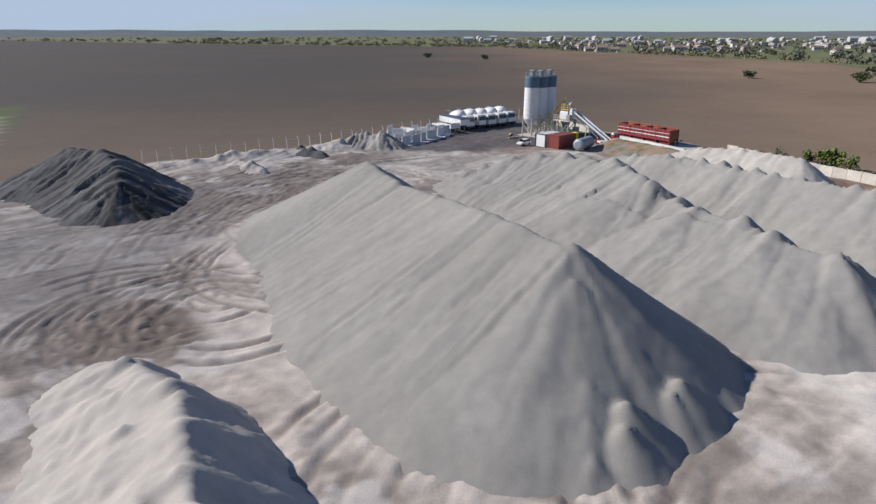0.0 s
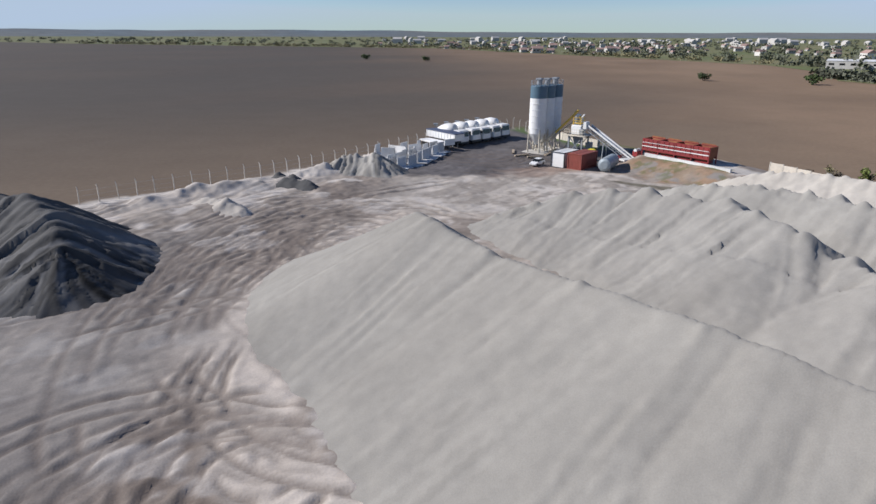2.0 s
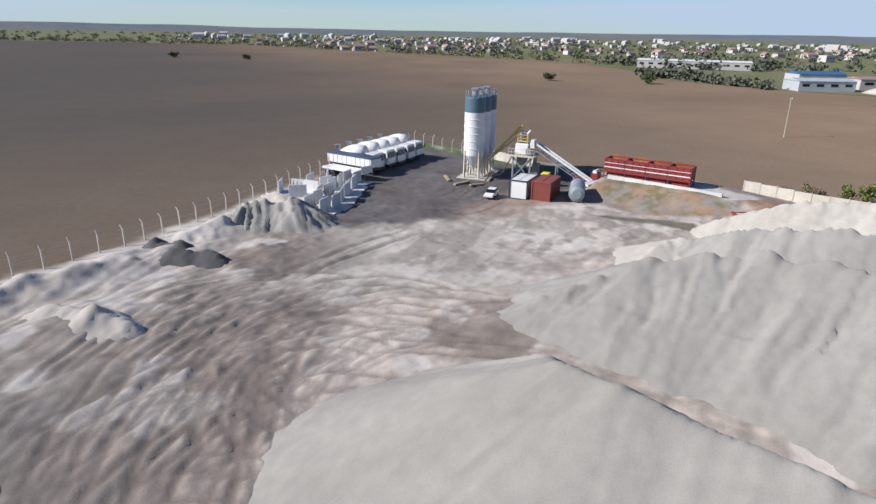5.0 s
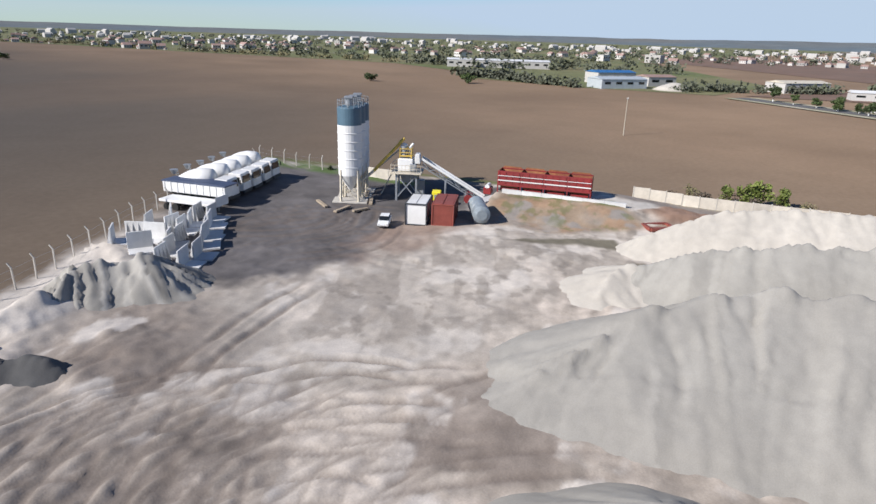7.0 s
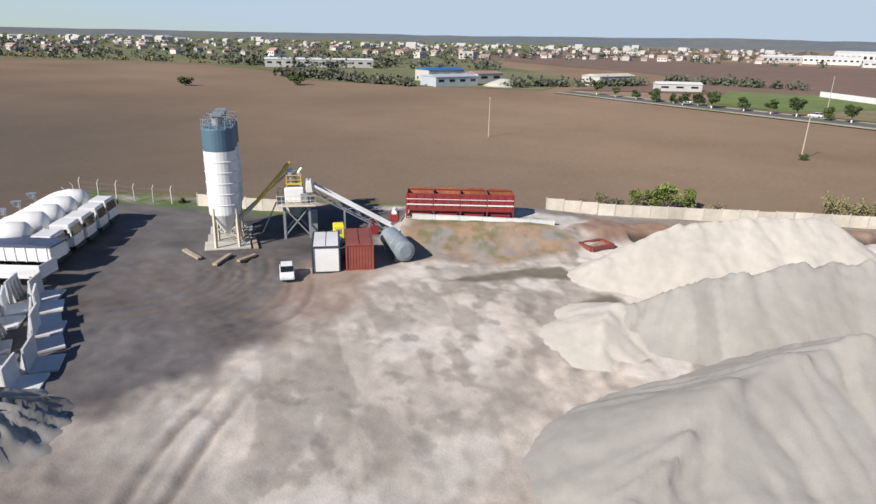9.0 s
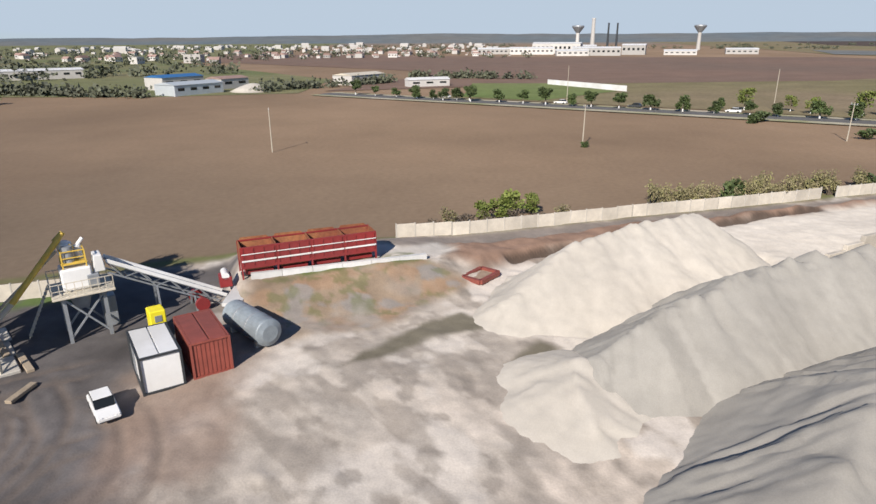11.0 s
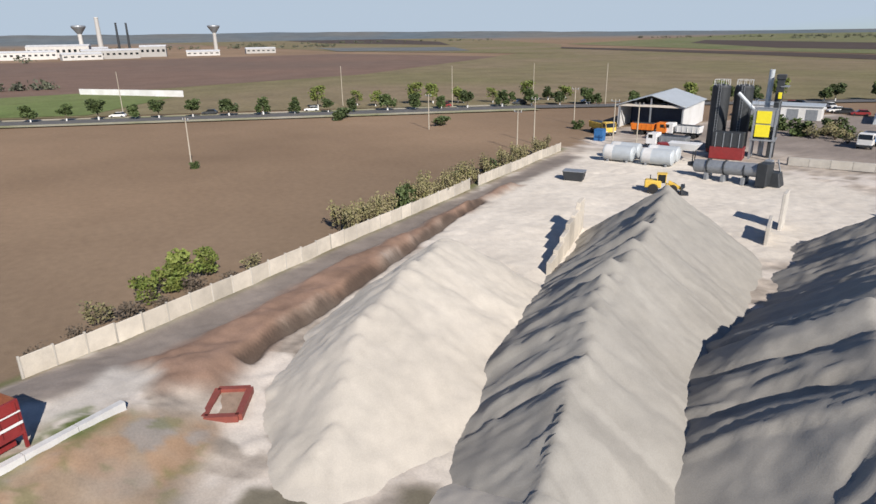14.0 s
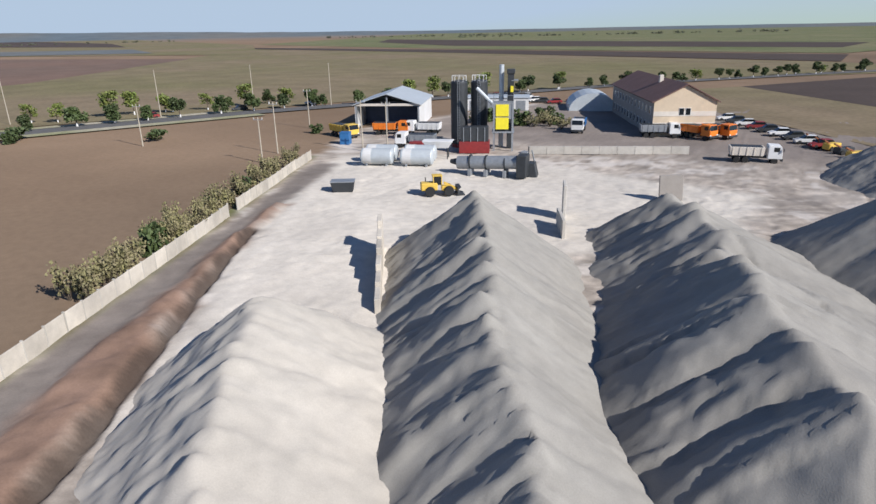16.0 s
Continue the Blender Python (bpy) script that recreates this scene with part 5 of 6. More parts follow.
for x in (-2.6, 0.2, 2.6):
    part("riding_ring", lathe(BM(), [(0.96, -0.12), (1.06, -0.1), (1.06, 0.1), (0.96, 0.12)], 26, pose(x, 0, 1.9, 0, 93, 0)), M["darksteel"], dr)
    part("support", box(BM(), (x, 0, 0.45), (0.5, 1.8, 1.0), 0.04), M["steel"], dr)
part("burner", rod(BM(), (4.5, 0, 1.8), (5.7, 0, 1.8), 0.55, 0.3, seg=16), M["darksteel"], dr)
part("end_box", box(BM(), (-5.1, 0, 1.7), (1.4, 2.4, 3.2), 0.08), M["darksteel"], dr)
cl = thing("elevator_boot", "dusty dark steel elevator boot and chutes", "machine", pose(49.6, 19.6, 0, 0, 0, 15))
part("boot", box(BM(), (0, 0, 0.9), (3.0, 2.6, 2.0), 0.1, taper=(0.7, 0.8)), M["darksteel"], cl)
part("chute", box(BM(), (0.5, 0.3, 2.6), (1.0, 1.0, 1.8), 0.05), M["steel"], cl)
bm = BM()
for sx in (-1.3, 1.3):
    bar(bm, (sx, -1.2, -0.1), (sx * 0.4, 0, 3.6), 0.14)
part("frame", bm, M["steel"], cl)
bt = None
for k, (x, y) in enumerate(((73.4, 22.6), (67.4, 20.6), (74.6, 19.4), (68.6, 17.4))):
    if bt is None:
        bt = thing("bitumen_tank", "pale lagged cylindrical tank on a steel cradle", "tank", pose(x, y, 0, 0, 0, 18), group="lagged tanks")
        part("shell", lathe(BM(), [(0.8, -2.6), (1.2, -2.4), (1.25, -2.3), (1.25, 2.3), (1.2, 2.4), (0.8, 2.6)], 22, pose(0, 0, 1.55, 0, 90, 0)), M["tinroof"], bt)
        part("lagging", lathe(BM(), [(1.255, 0.8), (1.27, 0.82), (1.27, 2.1), (1.255, 2.12)], 22, pose(0, 0, 1.55, 0, 90, 0)), M["precast"], bt)
        for sx in (-1.6, 1.6):
            part("cradle", box(BM(), (sx, 0, 0.2), (0.3, 1.9, 0.7), 0.03), M["steel"], bt)
    else:
        copy_thing(bt, pose(x, y, 0, 0, 0, 18))
hb = thing("cold_feed_hopper", "white feed hopper raised on black legs", "hopper", pose(67.4, 13.5, 0, 0, 0, 20))
part("bin", box(BM(), (0, 0, 2.4), (3.4, 1.6, 1.2), 0.04, taper=(1.5, 1.5)), M["whitepaint"], hb)
for sx in (-1.6, 1.6):
    for sy in (-0.8, 0.8):
        bm = BM()
        bar(bm, (sx, sy, -0.1), (sx, sy, 1.9), 0.16)
        part("leg", bm, M["darksteel"], hb)
rc = thing("red_generator", "red diesel generator on a skid", "generator", pose(73.2, 10.6, 0, 0, 0, 20))
part("housing", box(BM(), (0, 0, 1.1), (2.4, 1.6, 1.8), 0.12), M["red"], rc)
part("skid", box(BM(), (0, 0, 0.1), (2.6, 1.7, 0.25)), M["darksteel"], rc)
part("exhaust", rod(BM(), (0.7, 0.3, 1.9), (0.7, 0.3, 2.6), 0.08), M["steel"], rc)
bk = thing("storage_box", "blue steel storage box at the yard's edge", "box", pose(90.1, 8.0, 0, 0, 0, 20))
part("body", box(BM(), (0, 0, 1.1), (1.8, 1.8, 2.2), 0.05), M["blue"], bk)
part("lid", box(BM(), (0, 0, 2.24), (1.9, 1.9, 0.1), 0.02), M["blue"], bk)
st = thing("steel_bin", "dark steel skip lying open among sand", "skip", pose(68.6, 38.4, gz1(68.6, 38.4), 0, 0, 30))
part("shell", box(BM(), (0, 0, 0.7), (2.6, 1.6, 1.4), 0.05, taper=(1.2, 1.2)), M["darksteel"], st)
part("rim", box(BM(), (0, 0, 1.4), (3.2, 2.0, 0.1), 0.02), M["steel"], st)


def loader(m):
    t = thing("wheel_loader", "yellow wheel loader with a raised cab and bucket", "loader", m)
    part("rear_body", box(BM(), (-1.7, 0, 1.6), (2.8, 1.9, 1.3), 0.15), M["yellow"], t)
    part("front_frame", box(BM(), (1.3, 0, 1.2), (1.8, 1.2, 0.9), 0.1), M["yellow"], t)
    c = part("cab", box(BM(), (-0.3, 0, 2.6), (1.5, 1.5, 1.5), 0.1), M["glassy"], t)
    part("roof", box(BM(), (-0.3, 0, 3.4), (1.7, 1.7, 0.14), 0.05), M["yellow"], c)
    for sx in (-1.0, 0.4):
        for sy in (-0.74, 0.74):
            bm = BM()
            bar(bm, (sx, sy, 1.9), (sx, sy, 3.4), 0.12)
            part("pillar", bm, M["yellow"], c)
    for sy in (-0.5, 0.5):
        bm = BM()
        bar(bm, (0.9, sy, 2.0), (3.2, sy, 0.8), 0.22, 0.35)
        part("lift_arm", bm, M["yellow"], t)
    bm = prism(BM(), [(3.0, 0.1), (4.3, 0.1), (3.4, 0.35), (3.2, 1.1), (3.6, 1.5), (2.95, 1.4)], -1.45, 1.45)
    part("bucket", bm, M["darksteel"], t, "worn dark steel bucket")
    part("exhaust", rod(BM(), (-2.2, 0.5, 2.2), (-2.2, 0.5, 3.0), 0.09), M["darksteel"], t)
    for x in (-1.6, 1.6):
        for sy in (-1.05, 1.05):
            wheel(t, x, sy, 0.85, 0.6, "yellow")


loader(pose(56.0, 35.0, gz1(56.0, 35.0) + 0.05, 0, 0, 215) @ Matrix.Scale(0.76, 4))


# ---- workshop and office ----
def shed():
    t = thing("workshop_shed", "open-fronted white workshop shed with a pale tin roof", "shed", pose(93.0, -11.5, 0, 0, 0, math.degrees(math.atan2(-0.93, 0.36))))
    w, L, e, r = 7.0, 20.0, 5.0, 7.2
    for sy in (-1, 1):
        part("side_wall", box(BM(), (L / 2, sy * w, e / 2), (L, 0.2, e)), M["whitepaint"], t)
    part("back_wall", prism(BM(), [(0, 0), (2 * w, 0), (2 * w, e), (w, r), (0, e)], 0, 0.2), M["whitepaint"], t).matrix_basis = pose(L, -w, 0, 0, 0, 90)
    for sy in (-1, 1):
        bm = BM()
        vs = [bm.verts.new(c) for c in ((-0.5, 0, r + 0.1), (L + 0.4, 0, r + 0.1), (L + 0.4, sy * (w + 0.5), e), (-0.5, sy * (w + 0.5), e), (-0.5, 0, r + 0.22), (L + 0.4, 0, r + 0.22), (L + 0.4, sy * (w + 0.5), e + 0.12), (-0.5, sy * (w + 0.5), e + 0.12))]
        for f in ((0, 1, 2, 3), (4, 5, 6, 7), (0, 1, 5, 4), (1, 2, 6, 5), (2, 3, 7, 6), (3, 0, 4, 7)):
            bm.faces.new([vs[i] for i in f])
        part("roof", bm, M["tinroof"], t)
    for sy in (-1, 0, 1):
        bm = BM()
        bar(bm, (0.1, sy * w * 0.97, 0), (0.1, sy * w * 0.97, e + (1.8 if sy == 0 else 0)), 0.3)
        part("post", bm, M["steel"], t)
    part("front_beam", box(BM(), (0, 0, e + 0.1), (0.2, 2 * w, 0.5)), M["render_pale"], t)
    part("inner_partition", box(BM(), (9, 0, 2.4), (0.2, 2 * w - 0.4, 4.8)), M["navy"], t)


shed()


def truck(m, label, paint, bed, cat="truck"):
    t = thing("dump_truck", label, cat, m)
    cab(t, 3.6, paint, 2.5)
    part("chassis", box(BM(), (-0.2, 0, 0.9), (7.0, 0.9, 0.3)), M["darksteel"], t)
    bm = box(BM(), (-1.3, 0, 1.8), (4.6, 2.35, 1.3), 0.05, taper=(1.06, 1.04))
    tb = part("tipper_body", bm, bed, t)
    rib = None
    for k in range(5):
        for sy in (-1, 1):
            if rib is None:
                rib = part("rib", box(BM(), (0, 0, 0), (0.12, 0.1, 1.3)), bed, tb)
                rib.matrix_basis = pose(-3.3, sy * 1.22, 1.8)
            else:
                same_part("rib", rib.data, tb, pose(-3.3 + k, sy * 1.22, 1.8))
    part("load_floor", box(BM(), (-1.3, 0, 2.47), (4.4, 2.1, 0.04)), M["darksteel"], t)
    for x in (2.6, -1.4, -2.6):
        for sy in (-1.0, 1.0):
            wheel(t, x, sy, 0.48)
    return t


truck(pose(88.0, -5.0, 0, 0, 0, 200), "orange tipper truck before the workshop", M["orange"], M["orange"])
truck(pose(82.0, -7.5, 0, 0, 0, 15), "white truck beside the workshop", M["whitepaint"], M["whitepaint"])
truck(pose(95.5, 1.0, 0, 0, 0, 160), "yellow road machine truck by the shed", M["yellow"], M["yellow"])
truck(pose(38.0, -21.0, 0, 0, 0, 200), "white tipper truck before the office gable", M["whitepaint"], M["steel"])
truck(pose(31.5, -22.5, 0, 0, 0, 150), "orange tipper truck beside the office gable", M["orange"], M["orange"])
truck(pose(28.4, -24.5, 0, 0, 0, 150), "orange gritting truck beside the office gable", M["orange"], M["orange"])
truck(pose(21.0, -2.5, 0, 0, 0, 190), "white tipper truck parked on the sandy yard", M["whitepaint"], M["render_pale"])
truck(pose(54.0, -22.5, 0, 0, 0, 100), "blue and white truck parked near the office", M["whitepaint"], M["blue"])
truck(pose(76.0, 6.0, 0, 0, 0, 15), "dusty grey truck behind the lagged tanks", M["whitepaint"], M["steel"])
cs = [car(pose(86, -73, 0, 0, 0, 20), "white car parked behind the plant", M["whitepaint"], "parked cars"),
      car(pose(78, -70, 0, 0, 0, 20), "dark car parked behind the plant", M["darksteel"], "parked cars"),
      car(pose(74, -69, 0, 0, 0, 30), "red car parked behind the plant", M["red"], "parked cars")]
rs = random.Random(9)
for k in range(9):
    copy_thing(cs[k % 3], pose(69 + rs.uniform(-4, 30), -76 + rs.uniform(-6, 22), 0, 0, 0, rs.uniform(0, 360)))
for k in range(9):
    u = k / 8
    copy_thing(cs[(0, 1, 0, 2, 1)[k % 5]], pose(28.3 - 17 * u, -49.7 + 30 * u, 0, 0, 0, 20 + rs.uniform(-8, 8)))
for k in range(7):
    x = 208 - k * 13.5 + rs.uniform(-4, 4)
    copy_thing(cs[(0, 0, 1, 0, 2, 1, 0)[k]], pose(x + 9, 30 + (x - 167) * 2.0, 0.2, 0, 0, 63))
for k in range(5):
    m = pose(7 + 1.5 * k, -11 - 3.4 * k, 0, 0, 0, 30 + 10 * k)
    o = thing("scrap_machine", "rusty dark machinery stored along the yard's edge", "machine", m, group="stored machinery")
    part("frame", box(BM(), (0, 0, 0.7), (2.8, 1.4, 1.0), 0.1), M["darksteel"] if k % 2 else M["yellow"], o)
    part("arm", rod(BM(), (0.5, 0, 1.1), (2.0, 0, 1.8), 0.14), M["rust"], o)
    for sx in (-0.9, 0.9):
        for sy in (-0.7, 0.7):
            wheel(o, sx, sy, 0.4)


def office():
    ux, uy = 0.40, -0.917
    t = thing("office_building", "two-storey cream office building with a brown tiled gable roof", "building", pose(39.4, -21.0, 0, 0, 0, math.degrees(math.atan2(uy, ux))))
    L, w, e, r = 40.0, 11.5, 6.6, 9.6
    g = prism(BM(), [(0, -0.2), (w, -0.2), (w, e), (w / 2, r - 0.15), (0, e)], 0, 0.3)
    gf = part("gable_wall", g, M["render_cream"], t, "cream plaster gable wall")
    gf.matrix_basis = pose(0, 0, 0, 0, 0, -90)
    gb = part("gable_wall", prism(BM(), [(0, -0.2), (w, -0.2), (w, e), (w / 2, r - 0.15), (0, e)], 0, 0.3), M["render_cream"], t)
    gb.matrix_basis = pose(L - 0.3, 0, 0, 0, 0, -90)
    for z in (2.2, 4.3):
        o = part("band", box(BM(), (-0.02, -w / 2, z), (0.06, w, 0.9)), M["render_pale"], gf, "pale plaster band")
        o.matrix_basis = pose(0, 0, 0, 0, 0, 90)
    for y in (-0.15, -w + 0.15):
        part("side_wall", box(BM(), (L / 2, y, e / 2 - 0.1), (L - 0.6, 0.3, e + 0.2)), M["render_grey"], t, "grey plaster side wall")
    for sy in (0, 1):
        bm = BM()
        y0, y1 = (0.5, -w / 2) if sy == 0 else (-w - 0.5, -w / 2)
        vs = [bm.verts.new(c) for c in ((-0.5, y0, e - 0.25), (L + 0.5, y0, e - 0.25), (L + 0.5, y1, r), (-0.5, y1, r), (-0.5, y0, e - 0.05), (L + 0.5, y0, e - 0.05), (L + 0.5, y1, r + 0.2), (-0.5, y1, r + 0.2))]
        for f in ((0, 1, 2, 3), (4, 5, 6, 7), (0, 1, 5, 4), (1, 2, 6, 5), (2, 3, 7, 6), (3, 0, 4, 7)):
            bm.faces.new([vs[i] for i in f])
        ro = part("roof", bm, M["roofbrown"], t, "brown tiled roof slope")
    part("chimney", box(BM(), (14, -w / 2 + 1.2, r), (0.8, 0.8, 1.8), 0.03), M["render_pale"], t)

    def win(m):
        f = part("window", box(BM(), (0, 0, 0), (0.12, 1.0, 1.4), 0.01), M["whitepaint"], t)
        f.matrix_basis = m
        part("pane", box(BM(), (-0.05, 0, 0), (0.06, 0.85, 1.25)), M["glassy"], f)
    for z in (1.7, 4.7):
        for k in range(12):
            win(pose(2.5 + k * 3.1, 0.02, z, 0, 0, -90))
        for k in (-0.6, 0.6):
            win(pose(-0.02, -w / 2 + k, z))
    part("door", box(BM(), (6, 0.03, 1.05), (1.4, 0.1, 2.1), 0.01), M["darksteel"], t)


office()
ah = thing("annex_hall", "white flat-roofed annex hall behind the plant", "hall", pose(84, -52, 0, 0, 0, 20))
part("wall", box(BM(), (0, 0, 1.6), (16, 7, 3.2), 0.05), M["whitepaint"], ah)
part("roof", box(BM(), (0, 0, 3.3), (16.6, 7.6, 0.25), 0.05), M["tinroof"], ah)
for k in range(4):
    part("door", box(BM(), (-6 + k * 4, 3.53, 1.3), (2.4, 0.1, 2.5), 0.02), M["steel"], ah)
ah = thing("tunnel_hall", "pale round-topped tarpaulin hall behind the office", "hall", pose(62, -62, 0, 0, 0, 20))
part("cover", prism(BM(), [(6 * math.cos(a), 4.4 * math.sin(a)) for a in [math.pi * i / 12 for i in range(13)]], -7, 7), M["tinroof"], ah)


# ---- poles ----
def pole(x, y, h, label, lean=0, arm=True, group="power poles"):
    t = thing("power_pole", label, "pole", pose(x, y, gz1(x, y) - 0.1, lean, lean * 0.5, 20), group=group)
    part("shaft", rod(BM(), (0, 0, 0), (0, 0, h), 0.13, 0.08, seg=10), M["pole"], t)
    if arm:
        bm = BM()
        bar(bm, (-0.8, 0, h - 0.4), (0.8, 0, h - 0.4), 0.1)
        part("cross_arm", bm, M["steel"], t)
        for x2 in (-0.7, 0, 0.7):
            part("insulator", rod(BM(), (x2, 0, h - 0.35), (x2, 0, h - 0.05), 0.06, seg=8), M["precast"], t)


for x, y, h in ((103.6, 141.0, 8.6), (114.5, 80.6, 8.4), (125.5, 25.0, 8.0)):
    pole(x, y, h, "slim concrete pole in the bare field", random.uniform(-1.5, 1.5))
for x, y, h in ((92.4, 28.0, 7.5), (95.8, 20.5, 9.0), (83.0, 12.7, 9.0), (78.6, 11.5, 8.5), (110.0, -6.0, 8.5)):
    pole(x, y, h, "concrete power pole at the plant's edge", random.uniform(-1, 1))
for x, y in ((154, -5.8), (128, -43), (180, 17), (145.8, -30.7), (205, 75)):
    pole(x + 4, y, 12.0, "tall street lamp pole beside the road", 0, False, "road poles")


# ---- plants ----
def leaf_crown(n, rx, rz, z0, seed, size=0.35, clumps=9):
    """Many small leaf blades gathered in uneven clumps."""
    r = random.Random(seed)
    cl = []
    for _ in range(clumps):
        a, q, h = r.uniform(0, 6.28), math.sqrt(r.random()) * rx * 0.7, r.uniform(-0.8, 0.8)
        cl.append((math.cos(a) * q, math.sin(a) * q, z0 + h * rz * 0.8, r.uniform(0.35, 0.6) * rx))
    vs, fs = [], []
    for _ in range(n):
        c = r.choice(cl)
        d = Vector((r.gauss(0, 1), r.gauss(0, 1), r.gauss(0, 1))).normalized() * c[3] * r.random() ** 0.4
        p = Vector(c[:3]) + Vector((d.x, d.y, d.z * rz / rx))
        u = Vector((r.gauss(0, 1), r.gauss(0, 1), r.gauss(0, 0.6))).normalized() * size * r.uniform(0.6, 1.3)
        w = u.cross(Vector((r.gauss(0, 1), r.gauss(0, 1), r.gauss(0, 1)))).normalized() * size * 0.6
        k = len(vs)
        vs += [p - u, p + w, p + u, p - w]
        fs.append((k, k + 1, k + 2, k + 3))
    return vs, fs, cl


def mesh_of(name, vs, fs, material):
    me = bpy.data.meshes.new(name)
    me.from_pydata(vs, [], fs)
    me.materials.append(material)
    return me


def tree(name, label, cat, h, rx, rz, material, seed, trunk=True, n=420, size=0.4, m=None, group=""):
    t = thing(name, label, cat, m, group)
    vs, fs, cl = leaf_crown(n, rx, rz, h - rz, seed, size)
    o = new("crown", mesh_of("crown", vs, fs, material))
    o.parent = t
    bm = BM()
    if trunk:
        rod(bm, (0, 0, -0.2), (0, 0, h - rz * 1.3), 0.2, 0.13, seg=8)
    for c in cl[:7]:
        rod(bm, (0, 0, max(0, h - rz * 1.6) if trunk else -0.1), c[:3], 0.07, 0.02, seg=5)
    part("trunk", bm, M["bark"], t)
    if trunk:
        part("whitewash", rod(BM(), (0, 0, -0.1), (0, 0, 1.0), 0.215, 0.19, seg=8), M["whitepaint"], t, "lime-washed lower trunk")
    return t


kinds = [tree("roadside_tree", "round-crowned dark green tree with a lime-washed trunk", "tree", 4.4 + 0.5 * k, 2.0 + 0.2 * k, 1.8, M["leaf"], 40 + k, n=800, size=0.34, group="roadside trees", m=pose(216 - 5 * k, 128 - 10 * k, 0)) for k in range(3)]
bright = [tree("roadside_tree", "yellow-green tree in young leaf along the road", "tree", 5.6 + 0.8 * k, 2.6, 2.2, M["leafbright"], 50 + k, group="roadside trees", m=pose(166 - 10 * k, -14 - 20 * k, 0)) for k in range(2)]
rs = random.Random(3)
RN, RS = (232.0, 162.0), (140.0, -26.0)
rdx, rdy = (RS[0] - RN[0]) / 209.3, (RS[1] - RN[1]) / 209.3
for k in range(26):
    d = 8 + k * 8.6 + rs.uniform(-2, 2)
    x, y = RN[0] + rdx * d, RN[1] + rdy * d
    copy_thing(rs.choice(kinds), pose(x + 3, y - 1.5, 0, 0, 0, rs.uniform(0, 360)) @ Matrix.Scale(rs.uniform(0.75, 1.15), 4))
    if k > 14:
        copy_thing(rs.choice(bright + kinds[:1]), pose(x + 16 + rs.uniform(-2, 2), y - 8 + rs.uniform(-3, 3), 0, 0, 0, rs.uniform(0, 360)) @ Matrix.Scale(rs.uniform(0.7, 1.1), 4))
for k in range(16):
    x, y = 138 - k * 4.6, -38 - k * 6.2
    copy_thing(rs.choice(kinds + bright), pose(x + rs.uniform(-3, 3), y + rs.uniform(-3, 3), 0, 0, 0, rs.uniform(0, 360)) @ Matrix.Scale(rs.uniform(0.7, 1.1), 4))
for k in range(20):
    x, y = 66 - k * 4.2, -134 - k * 5.0
    copy_thing(rs.choice(kinds + bright[:1]), pose(x + rs.uniform(-2, 2), y + rs.uniform(-2, 2), 0, 0, 0, rs.uniform(0, 360)) @ Matrix.Scale(rs.uniform(0.7, 1.1), 4))
bush = [tree("bush", "round dark green bush standing alone in the field", "bush", 2.2 + k * 0.5, 1.8 + 0.5 * k, 1.2, M["leaf"], 60 + k, False, 420, 0.32, pose(*p), "field bushes") for k, p in enumerate(((154.2, 33.2, 0), (128.5, 19.4, 0)))]
for x, y, sc in ((114.3, 80.2, 0.55), (152.6, 300, 1.5), (186.6, 272, 1.8), (104.0, -1.0, 0.9), (157, 31, 1.2), (50, 520, 1.6), (5, 560, 1.8), (28.5, 148, 0.3), (43, 119, 0.7), (45, 116.5, 0.6)):
    copy_thing(bush[0] if sc < 1 else bush[1], pose(x, y, 0, 0, 0, x * 7 % 360) @ Matrix.Scale(sc, 4))
sap = tree("sapling", "bright green young tree beside the panel wall", "tree", 3.6, 1.6, 1.6, M["leafbright"], 71, False, 620, 0.24, pose(61.0, 95.2, 0))
for x, y, sc in ((59.2, 98.6, 0.75), (62.4, 93.0, 0.8), (60.4, 96.6, 0.85)):
    copy_thing(sap, pose(x, y, 0, 0, 0, x * 50 % 360) @ Matrix.Scale(sc, 4))
scrub = [tree("scrub_bush", "dry thin scrub growing along the panel wall", "bush", 1.6 + 0.5 * k, 1.3, 0.9, M["leafdry"] if k else M["bark"], 80 + k, False, 260, 0.16, pose(59.0 - k * 2, 98.4 + k * 4, 0), "scrub along the wall") for k in range(2)]
for u, off, sc in ((0.02, 1.6, 0.7), (0.05, 1.8, 0.8), (0.09, 2.2, 1.0), (0.12, 1.6, 0.7), (0.16, 2.4, 0.9), (0.19, 1.8, 0.7), (0.22, 2.2, 0.8)):
    x, y = WALL_A[0] + 37.2 * u + off, WALL_A[1] - 86.8 * u + off * 0.4
    copy_thing(scrub[rs.randint(0, 1)], pose(x, y, gz1(x, y), 0, 0, rs.uniform(0, 360)) @ Matrix.Scale(sc * 1.1, 4))
for k in range(64):
    u = 0.36 + 0.32 * rs.random() if k < 46 else 0.7 + 0.28 * rs.random()
    off = rs.uniform(1.0, 3.4)
    x, y = WALL_A[0] + 37.2 * u + off, WALL_A[1] - 86.8 * u + off * 0.4
    copy_thing(rs.choice(scrub[1:] * 9 + [bush[0]]), pose(x, y, 0, 0, 0, rs.uniform(0, 360)) @ Matrix.Diagonal((rs.uniform(0.7, 1.0), rs.uniform(0.7, 1.0), rs.uniform(0.9, 1.6), 1)))
for k in range(16):
    copy_thing(rs.choice(scrub[1:] + [bush[0]]), pose(rs.uniform(58, 80), rs.uniform(-36, -24), 0, 0, 0, rs.uniform(0, 360)) @ Matrix.Scale(rs.uniform(0.9, 1.5), 4))


